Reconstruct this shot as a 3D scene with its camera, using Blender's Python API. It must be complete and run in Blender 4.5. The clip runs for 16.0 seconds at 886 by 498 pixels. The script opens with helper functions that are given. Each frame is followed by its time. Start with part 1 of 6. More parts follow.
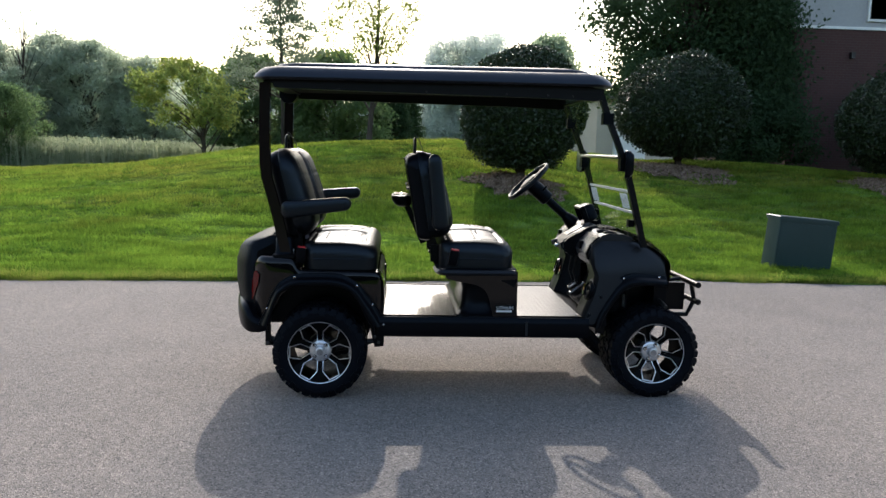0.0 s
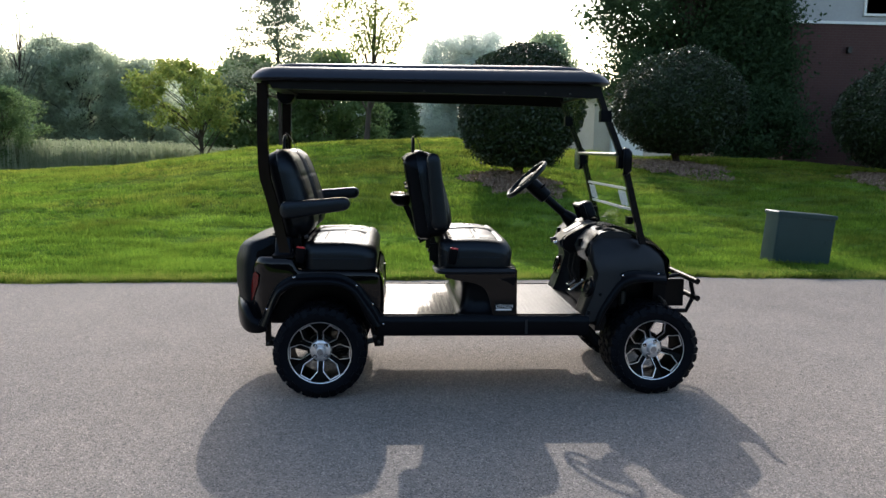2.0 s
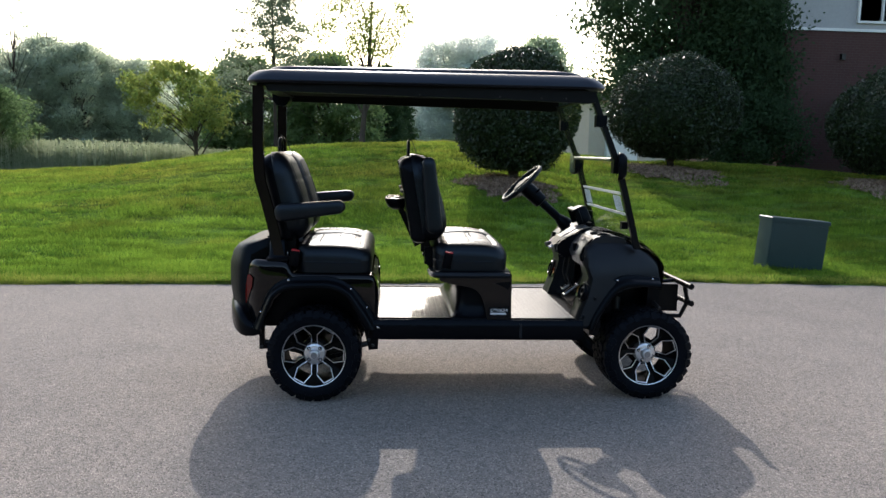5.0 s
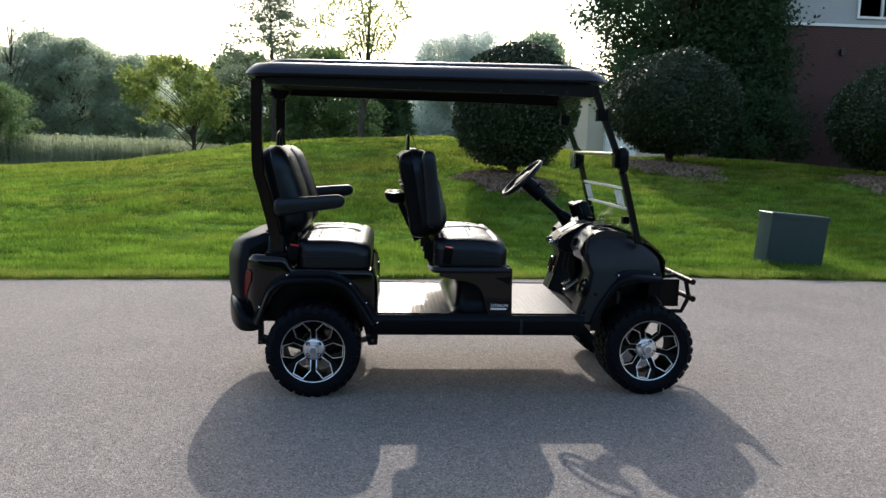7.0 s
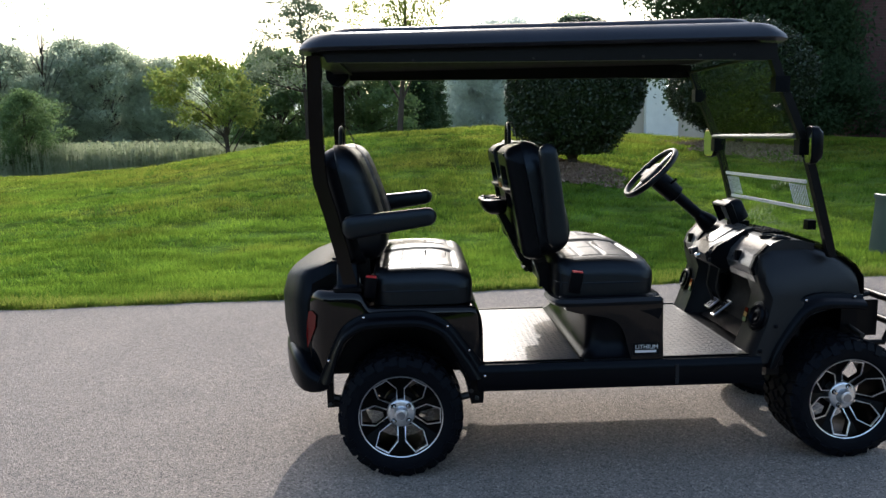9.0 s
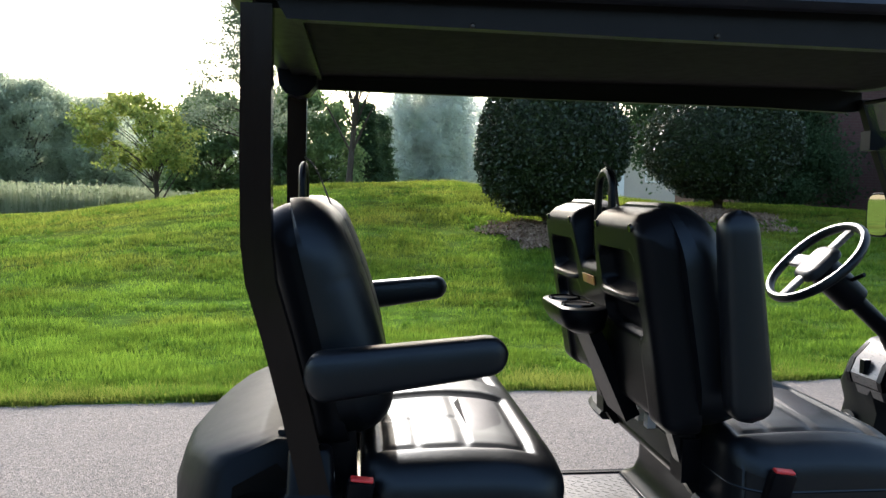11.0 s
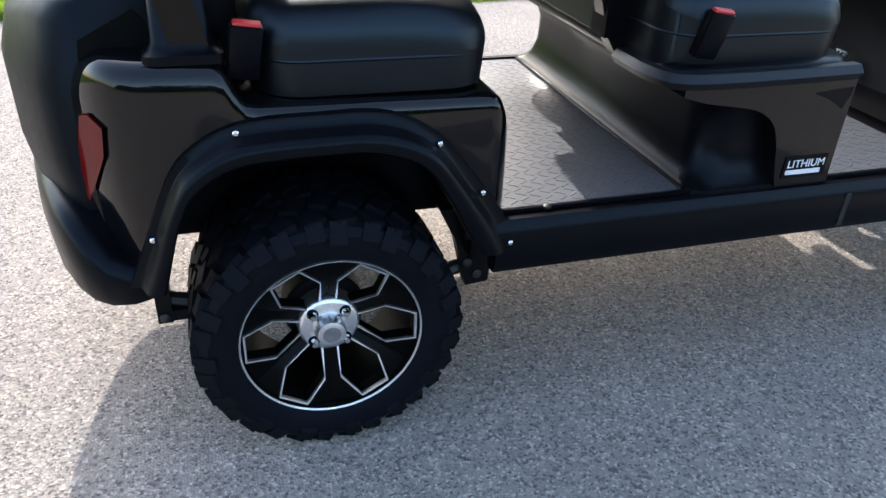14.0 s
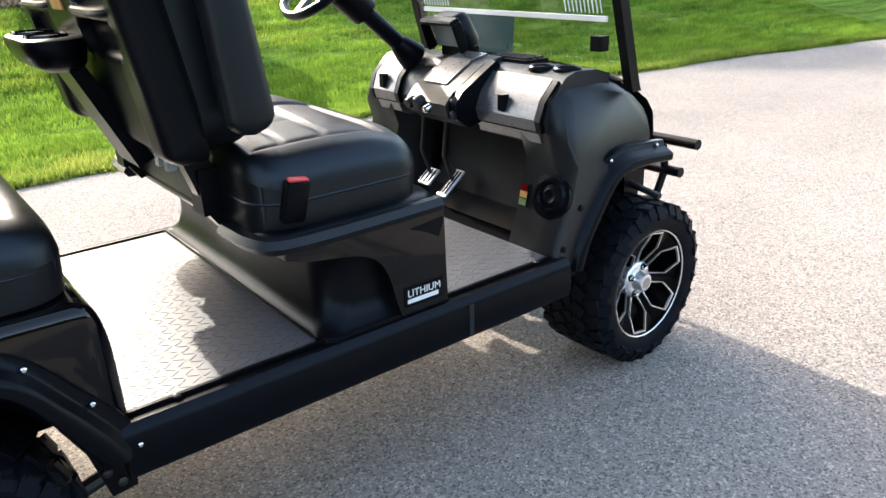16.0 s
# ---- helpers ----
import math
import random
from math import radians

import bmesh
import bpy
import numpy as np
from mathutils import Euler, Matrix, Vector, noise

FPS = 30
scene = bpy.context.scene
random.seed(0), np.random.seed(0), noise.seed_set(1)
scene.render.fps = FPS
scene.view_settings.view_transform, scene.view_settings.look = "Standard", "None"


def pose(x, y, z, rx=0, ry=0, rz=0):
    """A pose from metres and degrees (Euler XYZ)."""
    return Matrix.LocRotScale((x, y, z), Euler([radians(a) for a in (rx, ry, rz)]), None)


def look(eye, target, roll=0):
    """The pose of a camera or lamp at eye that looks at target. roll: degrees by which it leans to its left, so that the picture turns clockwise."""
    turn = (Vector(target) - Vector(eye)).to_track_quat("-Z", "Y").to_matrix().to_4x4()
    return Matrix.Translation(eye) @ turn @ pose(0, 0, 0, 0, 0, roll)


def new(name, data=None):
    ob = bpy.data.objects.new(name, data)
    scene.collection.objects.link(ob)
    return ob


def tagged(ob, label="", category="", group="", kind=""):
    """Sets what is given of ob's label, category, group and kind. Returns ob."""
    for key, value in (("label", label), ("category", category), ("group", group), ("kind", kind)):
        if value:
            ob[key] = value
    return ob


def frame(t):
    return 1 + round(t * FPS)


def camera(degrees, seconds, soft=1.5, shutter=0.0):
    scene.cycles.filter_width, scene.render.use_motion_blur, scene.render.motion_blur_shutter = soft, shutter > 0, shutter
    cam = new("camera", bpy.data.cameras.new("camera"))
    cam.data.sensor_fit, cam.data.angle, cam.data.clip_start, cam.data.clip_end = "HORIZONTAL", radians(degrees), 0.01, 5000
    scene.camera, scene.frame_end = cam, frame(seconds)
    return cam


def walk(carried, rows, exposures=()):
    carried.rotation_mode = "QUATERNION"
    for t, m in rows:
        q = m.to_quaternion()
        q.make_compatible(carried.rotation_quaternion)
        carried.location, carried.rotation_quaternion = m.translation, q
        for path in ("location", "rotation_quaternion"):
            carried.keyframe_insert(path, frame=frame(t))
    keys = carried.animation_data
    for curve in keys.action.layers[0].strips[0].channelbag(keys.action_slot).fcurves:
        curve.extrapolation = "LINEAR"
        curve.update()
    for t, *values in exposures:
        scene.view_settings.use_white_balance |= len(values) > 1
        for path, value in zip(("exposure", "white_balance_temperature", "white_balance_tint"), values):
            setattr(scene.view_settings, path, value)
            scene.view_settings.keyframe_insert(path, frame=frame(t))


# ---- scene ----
cam = camera(61.3, 16.0)
PATH = [
    (0, (0.456, -5.103, 1.544), (0.581, -3.125, 1.275), 1.4),
    (0.5, (0.453, -5.098, 1.544), (0.57, -3.119, 1.283), 1.6),
    (1, (0.452, -5.098, 1.546), (0.576, -3.12, 1.279), 1.5),
    (1.5, (0.455, -5.106, 1.545), (0.586, -3.129, 1.274), 1.5),
    (2, (0.454, -5.106, 1.545), (0.582, -3.129, 1.273), 0.8),
    (2.5, (0.457, -5.099, 1.543), (0.593, -3.122, 1.272), 0.5),
    (3, (0.45, -5.089, 1.546), (0.589, -3.113, 1.273), 1.1),
    (3.5, (0.454, -5.097, 1.543), (0.604, -3.12, 1.275), 0.9),
    (4, (0.453, -5.105, 1.55), (0.593, -3.126, 1.293), 1.2),
    (6.5, (0.449, -5.087, 1.543), (0.597, -3.111, 1.266), 1.3),
    (7, (0.442, -5.071, 1.539), (0.59, -3.095, 1.264), 1.3),
    (7.5, (0.389, -5.002, 1.53), (0.592, -3.037, 1.221), 2.7),
    (8, (0.31, -4.765, 1.5), (0.446, -2.808, 1.111), -0.2),
    (8.5, (0.247, -4.346, 1.533), (0.232, -2.374, 1.2), 0.4),
    (9, (0.113, -3.893, 1.546), (0.171, -1.916, 1.247), -1.3),
    (9.2, (0.079, -3.71, 1.534), (0.146, -1.729, 1.268), -2.4),
    (11.3, (-0.168, -2.006, 1.534), (0.073, -0.027, 1.38), 0.9),
    (11.5, (-0.198, -1.965, 1.538), (0.068, -0.002, 1.266), 0.0),
    (11.8, (-0.22, -1.871, 1.464), (0.073, 0.05, 0.99), 1.8),
    (12, (-0.205, -1.864, 1.436), (0.054, 0.022, 0.824), 1.2),
    (12.5, (-0.207, -1.839, 1.343), (0.08, -0.083, 0.432), 2.2),
    (13, (-0.213, -1.85, 1.27), (0.086, -0.2, 0.181), 4.6),
    (13.5, (-0.211, -1.861, 1.235), (0.098, -0.275, 0.058), 4.0),
    (14, (-0.185, -1.891, 1.262), (0.359, -0.263, 0.236), 2.9),
    (14.3, (-0.171, -1.951, 1.252), (0.535, -0.312, 0.349), 2.5),
    (14.5, (-0.155, -1.917, 1.315), (0.666, -0.35, 0.384), 2.9),
    (15, (-0.083, -1.97, 1.336), (0.917, -0.467, 0.474), 0.0),
    (15.5, (-0.032, -2.0, 1.353), (1.095, -0.568, 0.529), 0.6),
    (16, (0.104, -2.021, 1.376), (1.24, -0.552, 0.635), -2.0),
]
EXPOSURE = [(0, 0.33), (9.2, 0.41), (11.3, 0.84), (11.8, 0.66), (12.2, 0.46), (12.6, 0.36), (13.0, 0.88), (13.5, 1.36), (14.0, 1.64), (14.5, 2.18), (15.2, 1.98), (16, 1.82)]
WARMTH = ((0, 6500), (14.3, 6500), (15.2, 6900), (16, 7100))
EXPOSURE = [(t, stops, float(np.interp(t, [a for a, k in WARMTH], [k for a, k in WARMTH])), 10.0) for t, stops in EXPOSURE]
walk(cam, [(t, look(e, a, r)) for t, e, a, r in PATH], EXPOSURE)

# ---- light ----
SUN_TO = Vector((-0.045, 1.50, 1.0)).normalized()
SUN_EL = math.asin(SUN_TO.z)
SUN_ROT = math.atan2(SUN_TO.x, SUN_TO.y)
world = bpy.data.worlds.new("sky")
scene.world = world
world.use_nodes = True
wn = world.node_tree
sky = wn.nodes.new("ShaderNodeTexSky")
sky.sky_type = "NISHITA"
sky.sun_disc = False
sky.sun_elevation = SUN_EL
sky.sun_rotation = SUN_ROT
sky.dust_density = 2.4
sky.air_density = 1.2
wn.nodes["Background"].inputs["Strength"].default_value = 0.27
wn.links.new(sky.outputs["Color"], wn.nodes["Background"].inputs["Color"])
sun = new("sun", bpy.data.lights.new("sun", "SUN"))
sun.data.energy = 3.2
sun.data.angle = radians(0.7)
sun.data.color = (1.0, 0.95, 0.9)
sun.matrix_world = Matrix.Translation((0, 0, 30)) @ SUN_TO.to_track_quat("Z", "Y").to_matrix().to_4x4()


# ---- materials ----
def mat(name, col, rough=0.5, metal=0.0, col2=None, scale=6.0, fine=60.0, bump=0.0, bscale=300.0, coat=0.0, rvar=0.1, trans=0.0, island=0.0, spec=0.5, stretch=None, sky_tint=None):
    m = bpy.data.materials.new(name)
    m.use_nodes = True
    nt = m.node_tree
    p = nt.nodes["Principled BSDF"]
    co = nt.nodes.new("ShaderNodeTexCoord")
    src = co.outputs["Object"]
    if stretch:
        mp = nt.nodes.new("ShaderNodeMapping")
        mp.inputs["Scale"].default_value = stretch
        nt.links.new(src, mp.inputs["Vector"])
        src = mp.outputs["Vector"]

    def noise_node(s, detail=4.0):
        n = nt.nodes.new("ShaderNodeTexNoise")
        n.inputs["Scale"].default_value = s
        n.inputs["Detail"].default_value = detail
        nt.links.new(src, n.inputs["Vector"])
        return n.outputs["Fac"]

    def mathn(op, a, b):
        n = nt.nodes.new("ShaderNodeMath")
        n.operation = op
        for i, v in enumerate((a, b)):
            if isinstance(v, (int, float)):
                n.inputs[i].default_value = v
            else:
                nt.links.new(v, n.inputs[i])
        return n.outputs[0]

    col2 = col2 or tuple(c * 0.7 for c in col)
    fac = mathn("ADD", mathn("MULTIPLY", noise_node(scale), 0.6), mathn("MULTIPLY", noise_node(fine), 0.4))
    fac = mathn("MULTIPLY", mathn("SUBTRACT", fac, 0.3), 2.5)
    if island:
        geo = nt.nodes.new("ShaderNodeNewGeometry")
        fac = mathn("ADD", mathn("MULTIPLY", fac, 1 - island), mathn("MULTIPLY", geo.outputs["Random Per Island"], island))
    mix = nt.nodes.new("ShaderNodeMix")
    mix.data_type = "RGBA"
    mix.clamp_factor = True
    nt.links.new(fac, mix.inputs[0])
    mix.inputs[6].default_value = (*col2, 1)
    mix.inputs[7].default_value = (*col, 1)
    nt.links.new(mix.outputs[2], p.inputs["Base Color"])
    p.inputs["Metallic"].default_value = metal
    p.inputs["Specular IOR Level"].default_value = spec
    # Blue tint puts the sky's reflection into the specular colour.
    if sky_tint:
        p.inputs["Specular Tint"].default_value = (*sky_tint, 1)
    nt.links.new(mathn("ADD", mathn("MULTIPLY", noise_node(fine * 0.3), rvar * 2), rough - rvar), p.inputs["Roughness"])
    if coat:
        p.inputs["Coat Weight"].default_value = coat
        p.inputs["Coat Roughness"].default_value = 0.05
    if bump:
        b = nt.nodes.new("ShaderNodeBump")
        b.inputs["Strength"].default_value = bump
        b.inputs["Distance"].default_value = 0.004
        nt.links.new(noise_node(bscale, 6.0), b.inputs["Height"])
        nt.links.new(b.outputs["Normal"], p.inputs["Normal"])
    if trans:
        t = nt.nodes.new("ShaderNodeBsdfTranslucent")
        nt.links.new(mix.outputs[2], t.inputs["Color"])
        s = nt.nodes.new("ShaderNodeMixShader")
        s.inputs[0].default_value = trans
        nt.links.new(p.outputs[0], s.inputs[1])
        nt.links.new(t.outputs[0], s.inputs[2])
        nt.links.new(s.outputs[0], nt.nodes["Material Output"].inputs["Surface"])
    return m


def lawn_mat(name, col, col2, trans):
    """Green lawn with long dry olive patches, drier towards the crest of the bank."""
    m = mat(name, col, 0.8, 0, col2, 0.55, 3.0, trans=trans, island=0.45 if trans else 0.0, spec=0.0)
    nt = m.node_tree
    p = nt.nodes["Principled BSDF"]
    base = p.inputs["Base Color"].links[0].from_socket
    co = nt.nodes.new("ShaderNodeTexCoord")
    mp = nt.nodes.new("ShaderNodeMapping")
    mp.inputs["Scale"].default_value = (0.45, 1.5, 0.5)
    nt.links.new(co.outputs["Object"], mp.inputs["Vector"])
    n = nt.nodes.new("ShaderNodeTexNoise")
    n.inputs["Scale"].default_value = 0.8
    n.inputs["Detail"].default_value = 6.0
    n.inputs["Roughness"].default_value = 0.65
    nt.links.new(mp.outputs["Vector"], n.inputs["Vector"])
    sep = nt.nodes.new("ShaderNodeSeparateXYZ")
    nt.links.new(co.outputs["Object"], sep.inputs[0])
    rise = nt.nodes.new("ShaderNodeMapRange")
    rise.inputs["From Min"].default_value = 4.5
    rise.inputs["From Max"].default_value = 12.0
    rise.inputs["To Min"].default_value = -0.06
    rise.inputs["To Max"].default_value = 0.16
    nt.links.new(sep.outputs[1], rise.inputs["Value"])
    add = nt.nodes.new("ShaderNodeMath")
    nt.links.new(n.outputs["Fac"], add.inputs[0])
    nt.links.new(rise.outputs[0], add.inputs[1])
    ramp = nt.nodes.new("ShaderNodeValToRGB")
    ramp.color_ramp.elements[0].position, ramp.color_ramp.elements[0].color = 0.5, (0, 0, 0, 1)
    ramp.color_ramp.elements[1].position, ramp.color_ramp.elements[1].color = 0.84, (1, 1, 1, 1)
    nt.links.new(add.outputs[0], ramp.inputs[0])
    mix = nt.nodes.new("ShaderNodeMix")
    mix.data_type = "RGBA"
    nt.links.new(ramp.outputs[0], mix.inputs[0])
    nt.links.new(base, mix.inputs[6])
    mix.inputs[7].default_value = (0.27, 0.27, 0.05, 1) if trans else (0.085, 0.095, 0.02, 1)
    # thick and thin growth a step or two across
    clump = nt.nodes.new("ShaderNodeTexNoise")
    clump.inputs["Scale"].default_value = 2.6
    clump.inputs["Detail"].default_value = 5.0
    clump.inputs["Roughness"].default_value = 0.7
    nt.links.new(mp.outputs["Vector"], clump.inputs["Vector"])
    thick = nt.nodes.new("ShaderNodeMapRange")
    thick.inputs["From Min"].default_value, thick.inputs["From Max"].default_value = 0.32, 0.62
    thick.inputs["To Min"].default_value, thick.inputs["To Max"].default_value = 0.46, 1.24
    nt.links.new(clump.outputs["Fac"], thick.inputs["Value"])
    grown = nt.nodes.new("ShaderNodeVectorMath")
    grown.operation = "SCALE"
    nt.links.new(mix.outputs[2], grown.inputs[0])
    nt.links.new(thick.outputs[0], grown.inputs["Scale"])
    nt.links.new(grown.outputs[0], p.inputs["Base Color"])
    for t in nt.nodes:
        if t.type == "BSDF_TRANSLUCENT":
            nt.links.new(grown.outputs[0], t.inputs["Color"])
    return m


def asphalt_mat():
    m = mat("asphalt", (0.25, 0.223, 0.198), 0.85, 0, (0.182, 0.165, 0.150), 0.35, 1.7, 0.0, spec=0.08)
    nt = m.node_tree
    p = nt.nodes["Principled BSDF"]
    base = p.inputs["Base Color"].links[0].from_socket
    co = nt.nodes.new("ShaderNodeTexCoord")
    v = nt.nodes.new("ShaderNodeTexVoronoi")
    v.inputs["Scale"].default_value = 155
    nt.links.new(co.outputs["Object"], v.inputs["Vector"])
    hsv = nt.nodes.new("ShaderNodeSeparateColor")
    nt.links.new(v.outputs["Color"], hsv.inputs[0])
    ramp = nt.nodes.new("ShaderNodeValToRGB")
    ramp.color_ramp.elements[0].position, ramp.color_ramp.elements[0].color = 0.0, (0.40, 0.40, 0.405, 1)
    ramp.color_ramp.elements[1].position, ramp.color_ramp.elements[1].color = 1.0, (1.72, 1.66, 1.60, 1)
    e = ramp.color_ramp.elements.new(0.3)
    e.color = (0.86, 0.86, 0.87, 1)
    e = ramp.color_ramp.elements.new(0.82)
    e.color = (1.09, 1.07, 1.05, 1)
    nt.links.new(hsv.outputs[0], ramp.inputs[0])
    mul = nt.nodes.new("ShaderNodeMix")
    mul.data_type, mul.blend_type = "RGBA", "MULTIPLY"
    mul.inputs[0].default_value = 1.0
    # patches of a hand's width, worn paler and darker
    blot = nt.nodes.new("ShaderNodeTexNoise")
    blot.inputs["Scale"].default_value = 22.0
    blot.inputs["Detail"].default_value = 5.0
    blot.inputs["Roughness"].default_value = 0.7
    nt.links.new(co.outputs["Object"], blot.inputs["Vector"])
    shade = nt.nodes.new("ShaderNodeMapRange")
    shade.inputs["From Min"].default_value, shade.inputs["From Max"].default_value = 0.3, 0.7
    shade.inputs["To Min"].default_value, shade.inputs["To Max"].default_value = 0.85, 1.14
    nt.links.new(blot.outputs["Fac"], shade.inputs["Value"])
    worn = nt.nodes.new("ShaderNodeVectorMath")
    worn.operation = "SCALE"
    nt.links.new(base, worn.inputs[0])
    nt.links.new(shade.outputs[0], worn.inputs["Scale"])
    nt.links.new(worn.outputs[0], mul.inputs[6])
    nt.links.new(ramp.outputs[0], mul.inputs[7])
    nt.links.new(mul.outputs[2], p.inputs["Base Color"])
    b = nt.nodes.new("ShaderNodeBump")
    b.inputs["Strength"].default_value = 0.7
    b.inputs["Distance"].default_value = 0.005
    nt.links.new(v.outputs["Distance"], b.inputs["Height"])
    nt.links.new(b.outputs["Normal"], p.inputs["Normal"])
    return m


def brick_mat():
    m = mat("brick_wall", (0.075, 0.031, 0.027), 0.9, 0, (0.05, 0.021, 0.019), 1.0, 9.0, 0.2, 40)
    nt = m.node_tree
    p = nt.nodes["Principled BSDF"]
    base = p.inputs["Base Color"].links[0].from_socket
    co = nt.nodes.new("ShaderNodeTexCoord")
    sep = nt.nodes.new("ShaderNodeSeparateXYZ")
    nt.links.new(co.outputs["Object"], sep.inputs[0])
    add = nt.nodes.new("ShaderNodeMath")
    nt.links.new(sep.outputs[0], add.inputs[0])
    nt.links.new(sep.outputs[1], add.inputs[1])
    comb = nt.nodes.new("ShaderNodeCombineXYZ")
    nt.links.new(add.outputs[0], comb.inputs[0])
    nt.links.new(sep.outputs[2], comb.inputs[1])
    br = nt.nodes.new("ShaderNodeTexBrick")
    br.inputs["Scale"].default_value = 1.0
    br.inputs["Brick Width"].default_value = 0.21
    br.inputs["Row Height"].default_value = 0.075
    br.inputs["Mortar Size"].default_value = 0.006
    br.inputs["Mortar"].default_value = (0.075, 0.048, 0.042, 1)
    nt.links.new(comb.outputs[0], br.inputs["Vector"])
    nt.links.new(base, br.inputs["Color1"])
    nt.links.new(base, br.inputs["Color2"])
    nt.links.new(br.outputs["Color"], p.inputs["Base Color"])
    return m


def glass_mat(name, tint=(0.97, 0.985, 0.98), rough=0.02):
    m = bpy.data.materials.new(name)
    m.use_nodes = True
    nt = m.node_tree
    g = nt.nodes.new("ShaderNodeBsdfGlossy")
    g.inputs["Roughness"].default_value = rough
    t = nt.nodes.new("ShaderNodeBsdfTransparent")
    t.inputs["Color"].default_value = (*tint, 1)
    s = nt.nodes.new("ShaderNodeMixShader")
    s.inputs[0].default_value = 0.05
    nt.links.new(t.outputs[0], s.inputs[1])
    nt.links.new(g.outputs[0], s.inputs[2])
    nt.links.new(s.outputs[0], nt.nodes["Material Output"].inputs["Surface"])
    return m


M = {
    "asphalt": asphalt_mat(),
    "soil": lawn_mat("lawn_soil", (0.10, 0.165, 0.03), (0.06, 0.105, 0.02), 0.0),
    "grass": lawn_mat("grass_blades", (0.268, 0.40, 0.05), (0.045, 0.112, 0.017), 0.6),
    "grass_dry": mat("grass_edge_blades", (0.36, 0.38, 0.08), 0.7, 0, (0.09, 0.15, 0.025), 0.6, 4.0, trans=0.6, island=0.6, spec=0.06),
    "tuft": mat("coarse_tuft_blades", (0.17, 0.30, 0.035), 0.6, 0, (0.03, 0.075, 0.012), 0.9, 5.0, trans=0.5, island=0.5, spec=0.1),
    "mulch": mat("mulch", (0.40, 0.29, 0.21), 0.95, 0, (0.13, 0.085, 0.06), 3, 40, 0.8, 60, island=0.7, spec=0.1),
    "bark": mat("bark", (0.085, 0.068, 0.055), 0.95, 0, (0.035, 0.027, 0.022), 4, 25, 0.8, 30, stretch=(1, 1, 0.2), spec=0.2),
    "leaf_bush": mat("leaf_holly", (0.036, 0.060, 0.022), 0.38, 0, (0.011, 0.022, 0.009), 1.2, 6, trans=0.15, island=0.6, spec=0.36),
    "leaf_dark": mat("leaf_dark", (0.068, 0.115, 0.052), 0.7, 0, (0.026, 0.05, 0.026), 0.4, 2, trans=0.45, island=0.4, spec=0.06),
    # Leaves of the added wood that is only met in reflections.
    "leaf_unseen": mat("leaf_unseen_dark", (0.03, 0.034, 0.026), 0.7, 0, (0.014, 0.017, 0.013), 0.4, 2, trans=0.2, island=0.4, spec=0.1),
    "leaf_mid": mat("leaf_green", (0.17, 0.25, 0.1), 0.6, 0, (0.08, 0.135, 0.055), 0.5, 2.5, trans=0.6, island=0.4, spec=0.1),
    "leaf_yellow": mat("leaf_yellow_green", (0.36, 0.36, 0.09), 0.6, 0, (0.14, 0.24, 0.06), 0.5, 2.0, trans=0.6, island=0.4, spec=0.1),
    "leaf_pine": mat("needle", (0.25, 0.30, 0.20), 0.6, 0, (0.13, 0.17, 0.11), 0.6, 3, trans=0.65, island=0.5, spec=0.1),
    # Haze over the far trees is put into these two leaf colours.
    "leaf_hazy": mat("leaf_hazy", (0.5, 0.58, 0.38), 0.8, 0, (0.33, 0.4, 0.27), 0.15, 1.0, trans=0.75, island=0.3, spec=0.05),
    "leaf_far_haze": mat("leaf_far_haze", (0.76, 0.80, 0.72), 0.8, 0, (0.60, 0.64, 0.59), 0.15, 1.0, trans=0.75, island=0.25, spec=0.05),
    # Willow green lightened well past leaf colour to hold the haze.
    "leaf_willow_haze": mat("leaf_willow_haze", (0.56, 0.62, 0.45), 0.7, 0, (0.32, 0.38, 0.28), 0.2, 1.2, trans=0.7, island=0.3, spec=0.08),
    "reed": mat("weed_stalk", (0.40, 0.42, 0.29), 0.8, 0, (0.16, 0.21, 0.10), 0.6, 4, trans=0.5, island=0.6, spec=0.1),
    "brick": brick_mat(),
    "siding": mat("siding", (0.36, 0.36, 0.36), 0.6, 0, (0.29, 0.29, 0.29), 0.8, 14),
    "white_trim": mat("white_trim", (0.75, 0.75, 0.72), 0.5, 0, (0.65, 0.65, 0.62), 2, 20),
    "roofing": mat("shingle", (0.12, 0.11, 0.1), 0.9, 0, (0.07, 0.065, 0.06), 2, 30, 0.5, 40),
    "beige": mat("beige_wall", (0.5, 0.44, 0.36), 0.8, 0, (0.42, 0.36, 0.3), 0.7, 10),
    "dark_glass": mat("window_glass", (0.02, 0.025, 0.03), 0.05, 0, (0.015, 0.02, 0.025), 1, 5, rvar=0.02),
    "box_green": mat("cabinet_green", (0.018, 0.045, 0.044), 0.45, 0, (0.013, 0.035, 0.034), 2.5, 30, 0.06, 200, spec=0.4),
}


# ---- mesh tools ----
def obj_from(name, bm, material, smooth=35):
    me = bpy.data.meshes.new(name)
    bmesh.ops.recalc_face_normals(bm, faces=bm.faces)
    bm.to_mesh(me)
    bm.free()
    if material:
        me.materials.append(material)
    if smooth:
        for p in me.polygons:
            p.use_smooth = True
        me.set_sharp_from_angle(angle=radians(smooth))
    return new(name, me)


def part(name, bm, material, parent, label="", smooth=35):
    ob = obj_from(name, bm, material, smooth)
    ob.parent = parent
    if label:
        tagged(ob, label)
    return ob


def thing(name, x, y, z, label, category, group="", kind="", rz=0.0):
    ob = new(name)
    ob.location = (x, y, z)
    ob.rotation_euler = (0, 0, radians(rz))
    return tagged(ob, label, category, group, kind)


